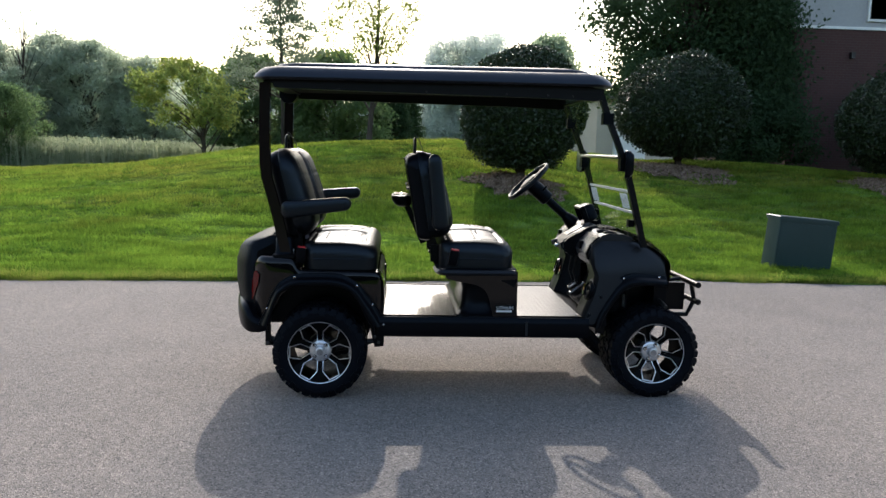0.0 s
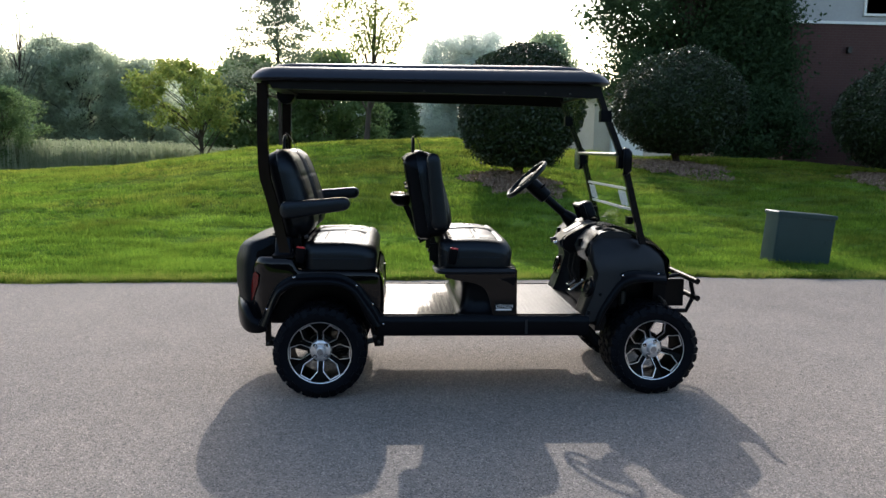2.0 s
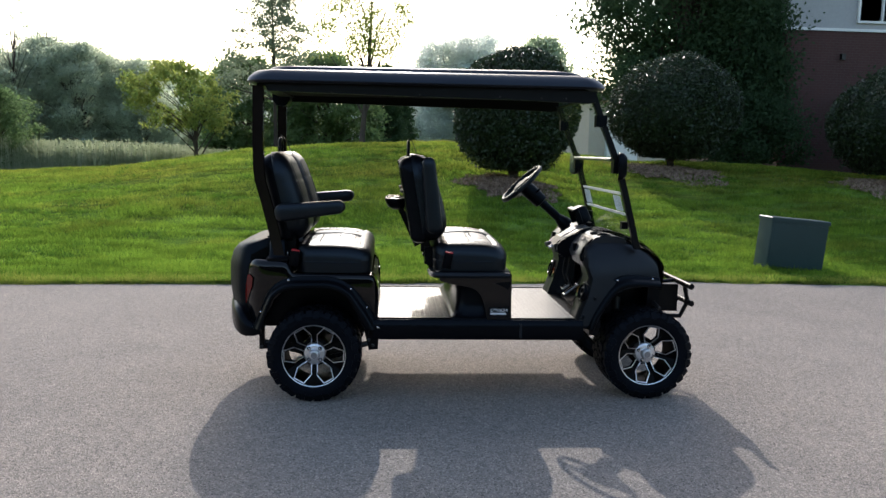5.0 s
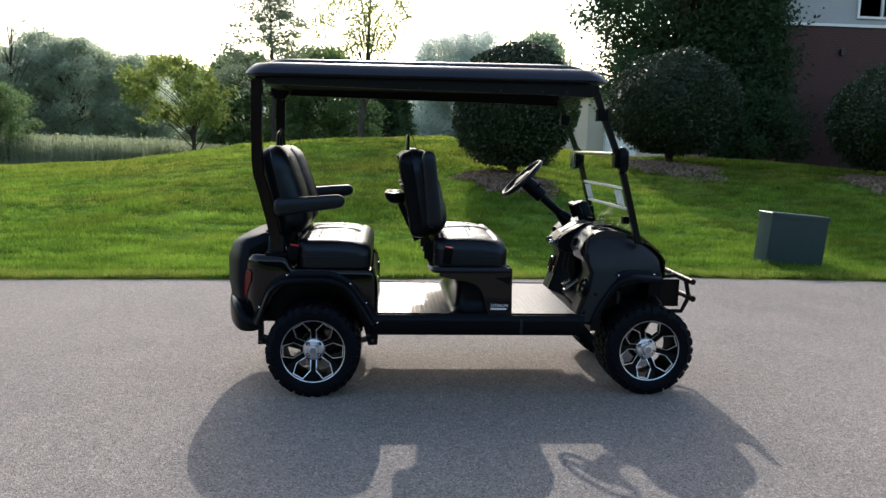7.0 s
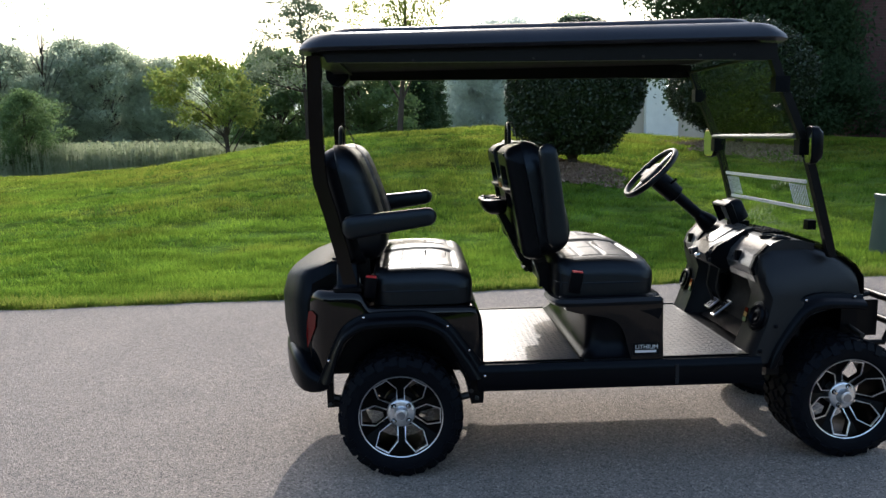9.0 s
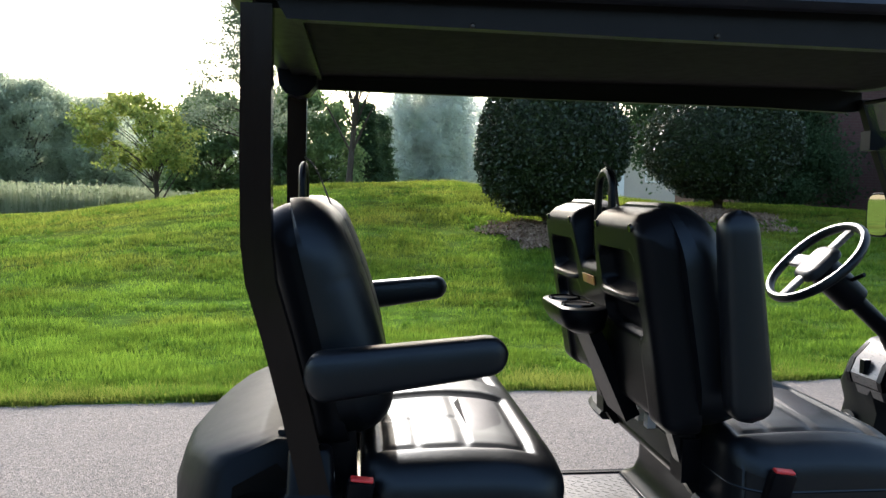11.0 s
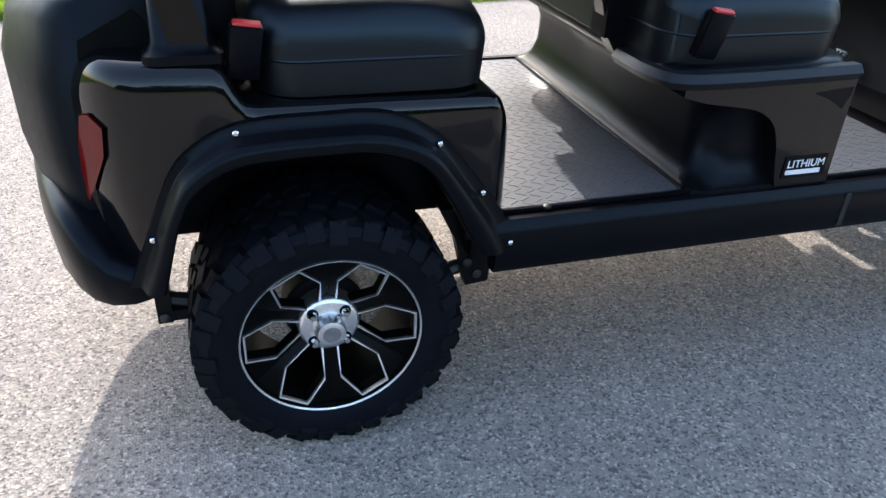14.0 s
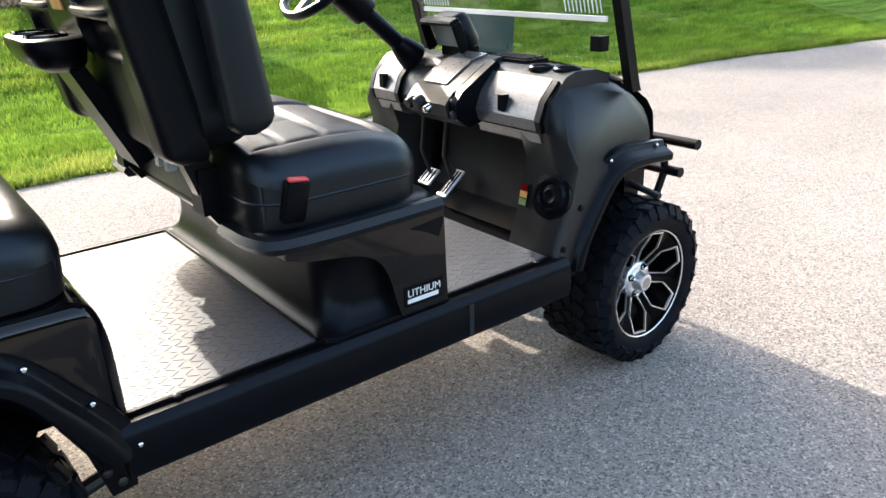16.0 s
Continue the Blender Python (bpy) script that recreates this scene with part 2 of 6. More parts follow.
def mesh_np(name, verts, faces, material, smooth=False):
    """One mesh from arrays: verts (n,3), faces (m,k)."""
    verts = np.asarray(verts, dtype=np.float32)
    faces = np.asarray(faces, dtype=np.int32)
    me = bpy.data.meshes.new(name)
    k = faces.shape[1]
    me.vertices.add(len(verts))
    me.vertices.foreach_set("co", verts.ravel())
    me.loops.add(faces.size)
    me.loops.foreach_set("vertex_index", faces.ravel())
    me.polygons.add(len(faces))
    me.polygons.foreach_set("loop_start", np.arange(0, faces.size, k, dtype=np.int32))
    me.polygons.foreach_set("use_smooth", np.full(len(faces), smooth))
    me.update(calc_edges=True)
    me.validate()
    me.materials.append(material)
    return me


def bevel(bm, width, seg=2, angle=25):
    if width > 0:
        es = [e for e in bm.edges if len(e.link_faces) == 2 and e.calc_face_angle(0) > radians(angle)]
        bmesh.ops.bevel(bm, geom=es, offset=width, segments=seg, profile=0.5, affect="EDGES", clamp_overlap=True)
    return bm


def add_box(bm, x0, x1, y0, y1, z0, z1, m=None):
    vs = [bm.verts.new(Vector((x, y, z))) for x in (x0, x1) for y in (y0, y1) for z in (z0, z1)]
    for f in ((0, 1, 3, 2), (4, 6, 7, 5), (0, 4, 5, 1), (2, 3, 7, 6), (0, 2, 6, 4), (1, 5, 7, 3)):
        bm.faces.new([vs[i] for i in f])
    if m:
        bmesh.ops.transform(bm, matrix=m, verts=vs)
    return bm


def box(x0, x1, y0, y1, z0, z1, b=0.004, seg=2, m=None):
    return bevel(add_box(bmesh.new(), x0, x1, y0, y1, z0, z1, m), b, seg)


def loft(rings, cap=True, closed=True, bm=None):
    bm = bm or bmesh.new()
    vr = [[bm.verts.new(Vector(p)) for p in r] for r in rings]
    n = len(vr[0])
    for a, b in zip(vr, vr[1:]):
        for i in range(n if closed else n - 1):
            j = (i + 1) % n
            bm.faces.new((a[i], a[j], b[j], b[i]))
    if cap and closed:
        bm.faces.new(list(reversed(vr[0])))
        bm.faces.new(vr[-1])
    return bm


def prism(pts, y0, y1, b=0.006, seg=2, bm=None):
    """A side profile (x, z) pulled from y0 to y1."""
    bm = loft([[(x, y0, z) for x, z in pts], [(x, y1, z) for x, z in pts]], bm=bm)
    return bevel(bm, b, seg)


def smooth_path(pts, n=6):
    pts = [Vector(p) for p in pts]
    out = []
    for i in range(len(pts) - 1):
        p0, p1, p2, p3 = pts[max(i - 1, 0)], pts[i], pts[i + 1], pts[min(i + 2, len(pts) - 1)]
        for k in range(n):
            t = k / n
            out.append(0.5 * ((2 * p1) + (p2 - p0) * t + (2 * p0 - 5 * p1 + 4 * p2 - p3) * t * t + (3 * p1 - p0 - 3 * p2 + p3) * t ** 3))
    out.append(pts[-1])
    return out


def tube(path, r, n=10, bm=None, flat=1.0):
    """A round bar along points; r a number or one radius per point."""
    pts = [Vector(p) for p in path]
    rs = r if isinstance(r, (list, tuple)) else [r] * len(pts)
    rings = []
    side = None
    for i, p in enumerate(pts):
        d = (pts[min(i + 1, len(pts) - 1)] - pts[max(i - 1, 0)]).normalized()
        if side is None:
            side = d.cross(Vector((0, 0, 1)) if abs(d.z) < 0.9 else Vector((0, 1, 0))).normalized()
        else:
            side = (side - d * side.dot(d)).normalized()
        up = side.cross(d)
        rings.append([p + (side * math.cos(a) * rs[i] + up * math.sin(a) * rs[i] * flat) for a in (2 * math.pi * k / n for k in range(n))])
    return loft(rings, bm=bm)


def lathe(profile, n=48, axis="y", c=(0, 0, 0), bm=None, closed=False):
    """Turn (radius, along) points round an axis."""
    bm = bm or bmesh.new()
    rings = []
    for k in range(n):
        a = 2 * math.pi * k / n
        ring = []
        for r, s in profile:
            u, w = r * math.cos(a), r * math.sin(a)
            q = (u, s, w) if axis == "y" else (u, w, s) if axis == "z" else (s, u, w)
            ring.append(bm.verts.new(Vector(q) + Vector(c)))
        rings.append(ring)
    for k in range(n):
        a, b = rings[k], rings[(k + 1) % n]
        m = len(a)
        for i in range(m if closed else m - 1):
            j = (i + 1) % m
            bm.faces.new((a[i], b[i], b[j], a[j]))
    bmesh.ops.remove_doubles(bm, verts=bm.verts, dist=1e-5)
    return bm


def pad(lx, ly, h, r, seams=(), crown=0.0, corner=0.05, n=40, m=None, swell=None):
    """A stuffed pad, lx by ly, its top at height h with rounded edges; seams: (axis, at, from, to, depth)."""
    bm = bmesh.new()
    grid = []
    nx = max(8, int(n * lx / max(lx, ly)))
    ny = max(8, int(n * ly / max(lx, ly)))

    def spread(k, m_, l):
        u = -math.cos(math.pi * k / m_) * 0.35 + (2 * k / m_ - 1) * 0.65
        return u * l / 2
    for i in range(nx + 1):
        row = []
        for j in range(ny + 1):
            x, y = spread(i, nx, lx), spread(j, ny, ly)
            qx, qy = abs(x) - (lx / 2 - corner), abs(y) - (ly / 2 - corner)
            if qx > 0 and qy > 0:
                l = math.hypot(qx, qy)
                if l > corner:
                    x, y = math.copysign(lx / 2 - corner + qx * corner / l, x), math.copysign(ly / 2 - corner + qy * corner / l, y)
                    l = corner
                d = corner - l
            else:
                d = corner - max(qx, qy)
            z = h + crown * (1 - (2 * x / lx) ** 2) * (1 - (2 * y / ly) ** 2)
            if swell:
                z += swell(x, y)
            if d < r:
                z -= r - math.sqrt(max(0.0, r * r - (r - max(d, 0)) ** 2))
            for ax, at, lo, hi, dep in seams:
                s, o = (x, y) if ax == "x" else (y, x)
                if lo <= o <= hi:
                    z -= dep * math.exp(-((s - at) / 0.008) ** 2)
            row.append(bm.verts.new((x, y, z)))
        grid.append(row)
    for i in range(nx):
        for j in range(ny):
            bm.faces.new((grid[i][j], grid[i + 1][j], grid[i + 1][j + 1], grid[i][j + 1]))
    rim = [grid[i][0] for i in range(nx + 1)] + [grid[nx][j] for j in range(1, ny + 1)] + [grid[i][ny] for i in range(nx - 1, -1, -1)] + [grid[0][j] for j in range(ny - 1, 0, -1)]
    low = [bm.verts.new((v.co.x * 0.985, v.co.y * 0.985, 0)) for v in rim]
    for i in range(len(rim)):
        j = (i + 1) % len(rim)
        bm.faces.new((rim[i], low[i], low[j], rim[j]))
    bm.faces.new(low)
    if m:
        bmesh.ops.transform(bm, matrix=m, verts=bm.verts)
    return bm


def rrect(x0, x1, hw, z, r=0.06, n=5):
    out = []
    for cx, cy, a0 in ((x1 - r, hw - r, 0), (x0 + r, hw - r, 90), (x0 + r, -hw + r, 180), (x1 - r, -hw + r, 270)):
        for k in range(n + 1):
            a = radians(a0 + 90 * k / n)
            out.append((cx + r * math.cos(a), cy + r * math.sin(a), z))
    return out


# ---- ground ----
CREST_X = (-60, -9.2, -6.5, -4.5, -3.1, -1.6, 0, 1.8, 4.6, 6.8, 9.3, 13, 60)
CREST_Z = (0.5, 0.75, 0.92, 1.17, 1.42, 1.55, 1.66, 1.69, 1.50, 1.30, 1.32, 1.1, 0.7)
EDGE_X = (-300, -8, -3.8, -1.4, 1.0, 2.4, 4.0, 6.3, 9.0, 12.0, 20.0, 30.0)
EDGE_YS = (2.2, 3.0, 3.2, 3.3, 3.45, 3.52, 3.72, 3.58, 3.25, 2.7, 0.5, -4.0)
EDGE_Y = 3.45


def ground_z(x, y):
    """Height of the lawn; the road lies at 0."""
    x, y = np.asarray(x, dtype=float), np.asarray(y, dtype=float)
    crest = np.interp(x, CREST_X, CREST_Z)
    edge = np.interp(x, EDGE_X, EDGE_YS)
    t = np.clip((y - edge - 0.1) / (14 - edge), 0, 1)
    z = crest * np.sin(np.pi / 2 * t) ** 2.2
    far = np.clip(y - 14, 0, 16)
    z = z - far * 0.03 - np.clip(far - 4, 0, 12) * 0.01 * (crest > 1.2)
    lumps = 0.02 * np.sin(x * 1.7 + 0.6 * y) * np.sin(y * 1.3 - 0.4 * x) + 0.012 * np.sin(3.1 * x + 1) * np.sin(2.7 * y)
    z = z + lumps * np.clip((y - edge) / 1.5, 0, 1)
    return np.where(y < edge, -0.045, z + 0.012)


def gz(x, y):
    return float(ground_z(x, y))


def build_ground():
    xs = np.concatenate([np.linspace(-900, -40, 14), np.arange(-38, 38.1, 0.5), np.linspace(40, 900, 14)])
    ys = np.concatenate([np.linspace(-900, -20, 12), np.arange(-18, 2.5, 1.0), np.arange(2.6, 5.0, 0.1), np.arange(5.0, 34, 0.5), np.linspace(36, 1400, 20)])
    X, Y = np.meshgrid(xs, ys, indexing="ij")
    V = np.stack([X, Y, ground_z(X, Y)], -1).reshape(-1, 3)
    n, m = len(xs), len(ys)
    idx = np.arange(n * m).reshape(n, m)
    F = np.stack([idx[:-1, :-1], idx[1:, :-1], idx[1:, 1:], idx[:-1, 1:]], -1).reshape(-1, 4)
    tagged(new("ground", mesh_np("ground", V, F, M["soil"], True)), "green lawn ground rising in a gentle bank", "ground", kind="structure")


def road_edge(x):
    return np.interp(x, EDGE_X, EDGE_YS) + 0.025 * np.sin(2.3 * x) + 0.018 * np.sin(6.1 * x + 1) + 0.01 * np.sin(17 * x)


def build_road():
    xs = np.concatenate([np.linspace(-300, -16, 20), np.arange(-15, 15.1, 0.12), np.linspace(16, 30, 10)])
    us = np.linspace(0, 1, 12)
    e = road_edge(xs)
    top = np.stack([np.repeat(xs[:, None], 12, 1), -9.0 + (e[:, None] + 9.0) * us[None, :], np.zeros((len(xs), 12))], -1)
    low = top[:, -1:, :].copy()
    low[..., 2] = -0.08
    low[..., 1] += 0.02
    top = np.concatenate([top, low], 1)
    n, m = top.shape[:2]
    idx = np.arange(n * m).reshape(n, m)
    F = np.stack([idx[:-1, :-1], idx[1:, :-1], idx[1:, 1:], idx[:-1, 1:]], -1).reshape(-1, 4)
    tagged(new("road", mesh_np("road", top.reshape(-1, 3), F, M["asphalt"])), "worn grey asphalt road with pale aggregate", "road", kind="structure")


def blades(name, x, y, h, w, material, seed, label, lean=0.5):
    rng = np.random.default_rng(seed)
    n = len(x)
    z = ground_z(x, y) - 0.005
    z = np.maximum(z, -0.03)
    a = rng.uniform(0, 2 * np.pi, n)
    b = rng.uniform(0, 2 * np.pi, n)
    ln = rng.uniform(0.1, lean, n) * h
    dx, dy = np.cos(a) * w / 2, np.sin(a) * w / 2
    base = np.stack([x, y, z], -1)
    V = np.empty((n, 3, 3))
    V[:, 0] = base + np.stack([dx, dy, 0 * dx], -1)
    V[:, 1] = base - np.stack([dx, dy, 0 * dx], -1)
    V[:, 2] = base + np.stack([np.cos(b) * ln, np.sin(b) * ln, h], -1)
    F = np.arange(n * 3).reshape(n, 3)
    ob = new(name, mesh_np(name, V.reshape(-1, 3), F, material))
    return tagged(ob, label, "grass", kind="stuff")


def value_noise(x, y, seed):
    """Smooth noise from 0 to 1 on a random grid."""
    g = np.random.default_rng(seed).uniform(0, 1, (64, 64))
    xi, yi = np.floor(x).astype(int), np.floor(y).astype(int)
    u, v = x - xi, y - yi
    u, v = u * u * (3 - 2 * u), v * v * (3 - 2 * v)
    a0, a1 = g[xi % 64, yi % 64], g[(xi + 1) % 64, yi % 64]
    b0, b1 = g[xi % 64, (yi + 1) % 64], g[(xi + 1) % 64, (yi + 1) % 64]
    return (a0 * (1 - u) + a1 * u) * (1 - v) + (b0 * (1 - u) + b1 * u) * v


def build_grass():
    rng = np.random.default_rng(5)
    n = 760000
    q = 14.0 * rng.uniform(0, 1, n) ** 1.7
    x = 1.8 + np.where(rng.uniform(0, 1, n) < 0.44, -rng.uniform(0, 1, n) * (7.5 + q * 0.8), rng.uniform(0, 1, n) * (11.0 + q * 0.6))
    y = road_edge(x) + 0.02 + q
    patch = value_noise(x * 0.5, y * 1.3, 61)
    clump = 2.4 * (value_noise(x * 1.6, y * 4.2, 62) - 0.5) + 1.5 * (value_noise(x * 6, y * 13, 63) - 0.5)
    keep = rng.uniform(-1.0, 1.0, n) < clump + 0.95
    x, y, patch, clump = x[keep], y[keep], patch[keep], clump[keep]
    n = len(x)
    h = rng.uniform(0.03, 0.07, n) * np.clip(0.55 + 0.8 * patch + 0.45 * clump, 0.3, 2.0)
    w = rng.uniform(0.006, 0.011, n) * (1 + (y - EDGE_Y) * 0.12)
    blades("grass", x, y, h, w, M["grass"], 6, "short mown bright green lawn grass")
    n = 60000
    x = rng.uniform(-9, 14, n)
    reach = 0.10 + 0.25 * value_noise(x * 2.3, x * 0 + 3.5, 64)
    y = road_edge(x) + np.abs(rng.normal(0, 1, n)) * reach - 0.05 * value_noise(x * 5.0, x * 0 + 8.5, 65)
    h = rng.uniform(0.025, 0.085, n) * (0.6 + 0.8 * value_noise(x * 3.1, y * 3.0, 66))
    blades("edge_grass", x, y, h, rng.uniform(0.005, 0.01, n), M["grass_dry"], 7, "ragged yellow-green grass along the road edge", 0.9)
    # coarse tufts and broad-leaved weeds in the mown grass
    k, per = 5200, 16
    q = 10.0 * rng.uniform(0, 1, k) ** 1.6
    tx = rng.uniform(-7.5, 12.5, k)
    ty = road_edge(tx) + 0.05 + q
    keep = value_noise(tx * 0.9, ty * 2.2, 67) > 0.38
    tx, ty = np.repeat(tx[keep], per), np.repeat(ty[keep], per)
    n = len(tx)
    size = np.repeat(rng.uniform(0.6, 1.5, n // per), per)
    x, y = tx + rng.normal(0, 0.035, n) * size, ty + rng.normal(0, 0.03, n) * size
    blades("grass_tufts", x, y, rng.uniform(0.035, 0.075, n) * size, rng.uniform(0.009, 0.018, n) * size, M["tuft"], 8, "darker coarse tufts in the mown lawn", 1.1)


# ---- plants ----
def leaf_mesh(name, c, size, material, rng, up=0.0, aspect=0.55):
    """Many small leaves, one folded pair of triangles at each centre."""
    n = len(c)
    d = rng.normal(0, 1, (n, 3))
    d[:, 2] += up
    d /= np.linalg.norm(d, axis=1)[:, None]
    e = rng.normal(0, 1, (n, 3))
    e -= d * (d * e).sum(1)[:, None]
    e /= np.linalg.norm(e, axis=1)[:, None]
    s = size * rng.uniform(0.6, 1.3, n)[:, None]
    V = np.empty((n, 4, 3))
    V[:, 0], V[:, 2] = c - d * s * 0.5, c + d * s * 0.5
    V[:, 1], V[:, 3] = c + e * s * aspect / 2, c - e * s * aspect / 2
    return mesh_np(name, V.reshape(-1, 3), np.arange(n * 4).reshape(n, 4), material)


def trunk_bm(bm, x, y, h, r, bend, rng, n=9, top=0.25):
    pts, rs = [], []
    ph = rng.uniform(0, 6.28)
    for k in range(9):
        t = k / 8
        pts.append((x + bend * math.sin(2.5 * t + ph) - bend * math.sin(ph), y + bend * math.cos(2.1 * t + ph) - bend * math.cos(ph), -0.25 + t * (h + 0.25)))
        rs.append(r * (1.35 - 0.35 * min(1, t * 8)) * (1 - (1 - top) * t))
    tube(pts, rs, n, bm)
    return pts, rs


def tree(name, x, y, h, spread, trunk_r, clumps, per, leaf, leafmat, label, seed, crown_from=0.25, flat=1.0, puff=0.5, style="broad", category="tree", shift=(0, 0), sink=0.0):
    rng = np.random.default_rng(seed)
    t = thing(name, x, y, gz(x, y) - sink, label, category)
    bm = bmesh.new()
    pts, rs = trunk_bm(bm, 0, 0, h * (0.93 if style == "conifer" else 0.8), trunk_r, 0.03 * h if style == "broad" else 0.008 * h, rng)
    centres = []
    for k in range(clumps):
        u = (k + rng.uniform(0.2, 0.8)) / clumps
        if style == "conifer":
            z = h * (crown_from + (1 - crown_from) * u)
            rad = spread * (1 - u) ** 0.75 * rng.uniform(0.35, 1.0) + 0.1
        else:
            z = h * (crown_from + (1 - crown_from) * u)
            rad = spread * math.sqrt(max(0.05, 1 - (2 * (u - 0.42) / 1.16) ** 2)) * math.sqrt(rng.uniform(0.08, 1))
        a = k * 2.39996 + rng.uniform(-0.5, 0.5)
        c = Vector((shift[0] * u + rad * math.cos(a), shift[1] * u + rad * math.sin(a) * flat, z))
        centres.append(c)
        if k % 2 == 0 or style == "conifer" or clumps < 50:
            i = min(8, max(1, int(8 * max(0.05, (z / h - (0.02 if style == "conifer" else 0.18)) / 0.95))))
            p = Vector(pts[i])
            mid = p.lerp(c, 0.5) + Vector((0, 0, 0.06 * h if style != "conifer" else -0.02 * h)) * rng.uniform(0, 1)
            r0 = rs[i] * rng.uniform(0.3, 0.5)
            tube([p, mid, c], [r0, r0 * 0.6, r0 * 0.2], 5, bm)
    part("trunk", bm, M["bark"], t, "dark grey-brown bark")
    if per:
        cs = np.array([tuple(c) for c in centres])
        pick = np.repeat(cs, per, 0)
        sc = np.array([puff, puff, puff * (0.35 if style == "conifer" else 0.7)]) * np.repeat(rng.uniform(0.6, 1.3, len(cs)), per)[:, None]
        pos = pick + rng.normal(0, 1, (len(pick), 3)) * sc * 0.6
        pos = pos[pos[:, 2] > 0.15]
        ob = new("crown", leaf_mesh("crown", pos, leaf, leafmat, rng))
        ob.parent = t
    return t


def ball_bush(x, y, r, rz_, z0, label, seed, n=26000):
    """A shrub clipped to a ball on a short stem."""
    rng = np.random.default_rng(seed)
    g = gz(x, y)
    t = thing("ball_shrub", x, y, g, label, "shrub", "clipped shrubs on the bank")
    bm = bmesh.new()
    tube([(0, 0, -0.3), (0.01, 0, 0.1), (0.0, 0.02, z0 + 0.2)], [0.12, 0.085, 0.075], 9, bm)
    for k in range(5):
        a = k * 1.3 + 0.4
        tube([(0.0, 0.02, z0 + 0.1), (0.14 * math.cos(a), 0.14 * math.sin(a), z0 + 0.35), (0.5 * math.cos(a) * r, 0.5 * math.sin(a) * r, z0 + rz_ * 0.8)], [0.05, 0.04, 0.02], 7, bm)
    part("trunk", bm, M["bark"], t)
    d = rng.normal(0, 1, (n, 3))
    d /= np.linalg.norm(d, axis=1)[:, None]
    lump = 1 + 0.035 * np.sin(5 * d[:, 0] + seed) * np.sin(4 * d[:, 2] + 1) + 0.03 * np.sin(9 * d[:, 1] + 2 * seed) * np.sin(8 * d[:, 0])
    rad = lump * (1 - np.abs(rng.normal(0, 0.09, n))) + 0.012 * rng.normal(0, 1, n)
    low = d[:, 2] < -0.55
    rad = np.where(low, rad * rng.uniform(0.8, 1.02, n), rad)
    pos = d * rad[:, None] * np.array([r, r, rz_])
    pos[:, 2] = np.maximum(pos[:, 2], -rz_ * 0.74 - 0.10 * rng.uniform(0, 1, n)) + z0 + rz_
    pos[:, :2] *= (1 - 0.10 * np.clip((z0 + rz_ * 0.8 - pos[:, 2]) / rz_, 0, 1))[:, None]
    ob = new("crown", leaf_mesh("crown", pos, 0.062, M["leaf_bush"], rng, aspect=0.55))
    ob.parent = t
    core = bmesh.new()
    bmesh.ops.create_icosphere(core, subdivisions=4, radius=1.0)
    for v in core.verts:
        k = 0.80 + 0.05 * noise.noise(v.co * 3)
        low = 1 - 0.10 * max(0.0, min(1.0, -v.co.z - 0.2))
        v.co = Vector((v.co.x * r * k * low, v.co.y * r * k * low, max(v.co.z, -0.72) * rz_ * k + z0 + rz_))
    part("inner_crown", core, M["leaf_bush"], t)
    return t


def mulch_ring(x, y, r, seed):
    rng = np.random.default_rng(seed)
    n = 4200
    a = rng.uniform(0, 2 * np.pi, n)
    q = r * rng.uniform(0, 1, n) ** 0.62 * (1 + 0.22 * np.sin(2 * a + seed) + 0.16 * np.sin(5 * a + 2 * seed) + 0.12 * np.sin(11 * a))
    px, py = x + q * np.cos(a), y + q * np.sin(a) * 0.85
    pz = ground_z(px, py) + 0.02 + 0.1 * np.clip(1 - q / r, 0, 1)
    c = np.stack([px, py, pz], -1)
    tagged(new("mulch", leaf_mesh("mulch", c, 0.09, M["mulch"], rng, aspect=0.35)), "brown bark mulch under a clipped shrub", "mulch", kind="stuff")


def weeds():
    rng = np.random.default_rng(31)
    n = 9000
    x = rng.uniform(-20, -5.5, n)
    y = 24 + 0.25 * (x + 14) + rng.uniform(0, 4, n)
    h = rng.uniform(0.6, 1.25, n) * np.interp(x, (-20, -9, -5.5), (1.05, 0.95, 0.5))
    z = ground_z(x, y)
    base = np.stack([x, y, z], -1)
    lean = rng.normal(0, 0.12, (n, 2))
    V = np.empty((n, 4, 3))
    w = rng.uniform(0.012, 0.03, n)
    V[:, 0] = base - np.stack([w, 0 * w, 0 * w], -1)
    V[:, 1] = base + np.stack([w, 0 * w, 0 * w], -1)
    tip = base + np.stack([lean[:, 0], lean[:, 1], h], -1)
    V[:, 2] = tip + np.stack([w * 0.5, 0 * w, 0 * w], -1)
    V[:, 3] = tip - np.stack([w * 0.5, 0 * w, 0 * w], -1)
    tagged(new("tall_weeds", mesh_np("tall_weeds", V.reshape(-1, 3), np.arange(4 * n).reshape(n, 4), M["reed"])), "tall pale flowering weeds at the lawn's end", "weeds", kind="stuff")
    k = 30000
    i = rng.integers(0, n, k)
    c = base[i] + np.stack([lean[i, 0], lean[i, 1], h[i]], -1) * rng.uniform(0.25, 1.05, k)[:, None] + rng.normal(0, 0.05, (k, 3))
    tagged(new("weed_leaves", leaf_mesh("weed_leaves", c, 0.11, M["reed"], rng)), "leaves of tall pale green weeds", "weeds", kind="stuff")


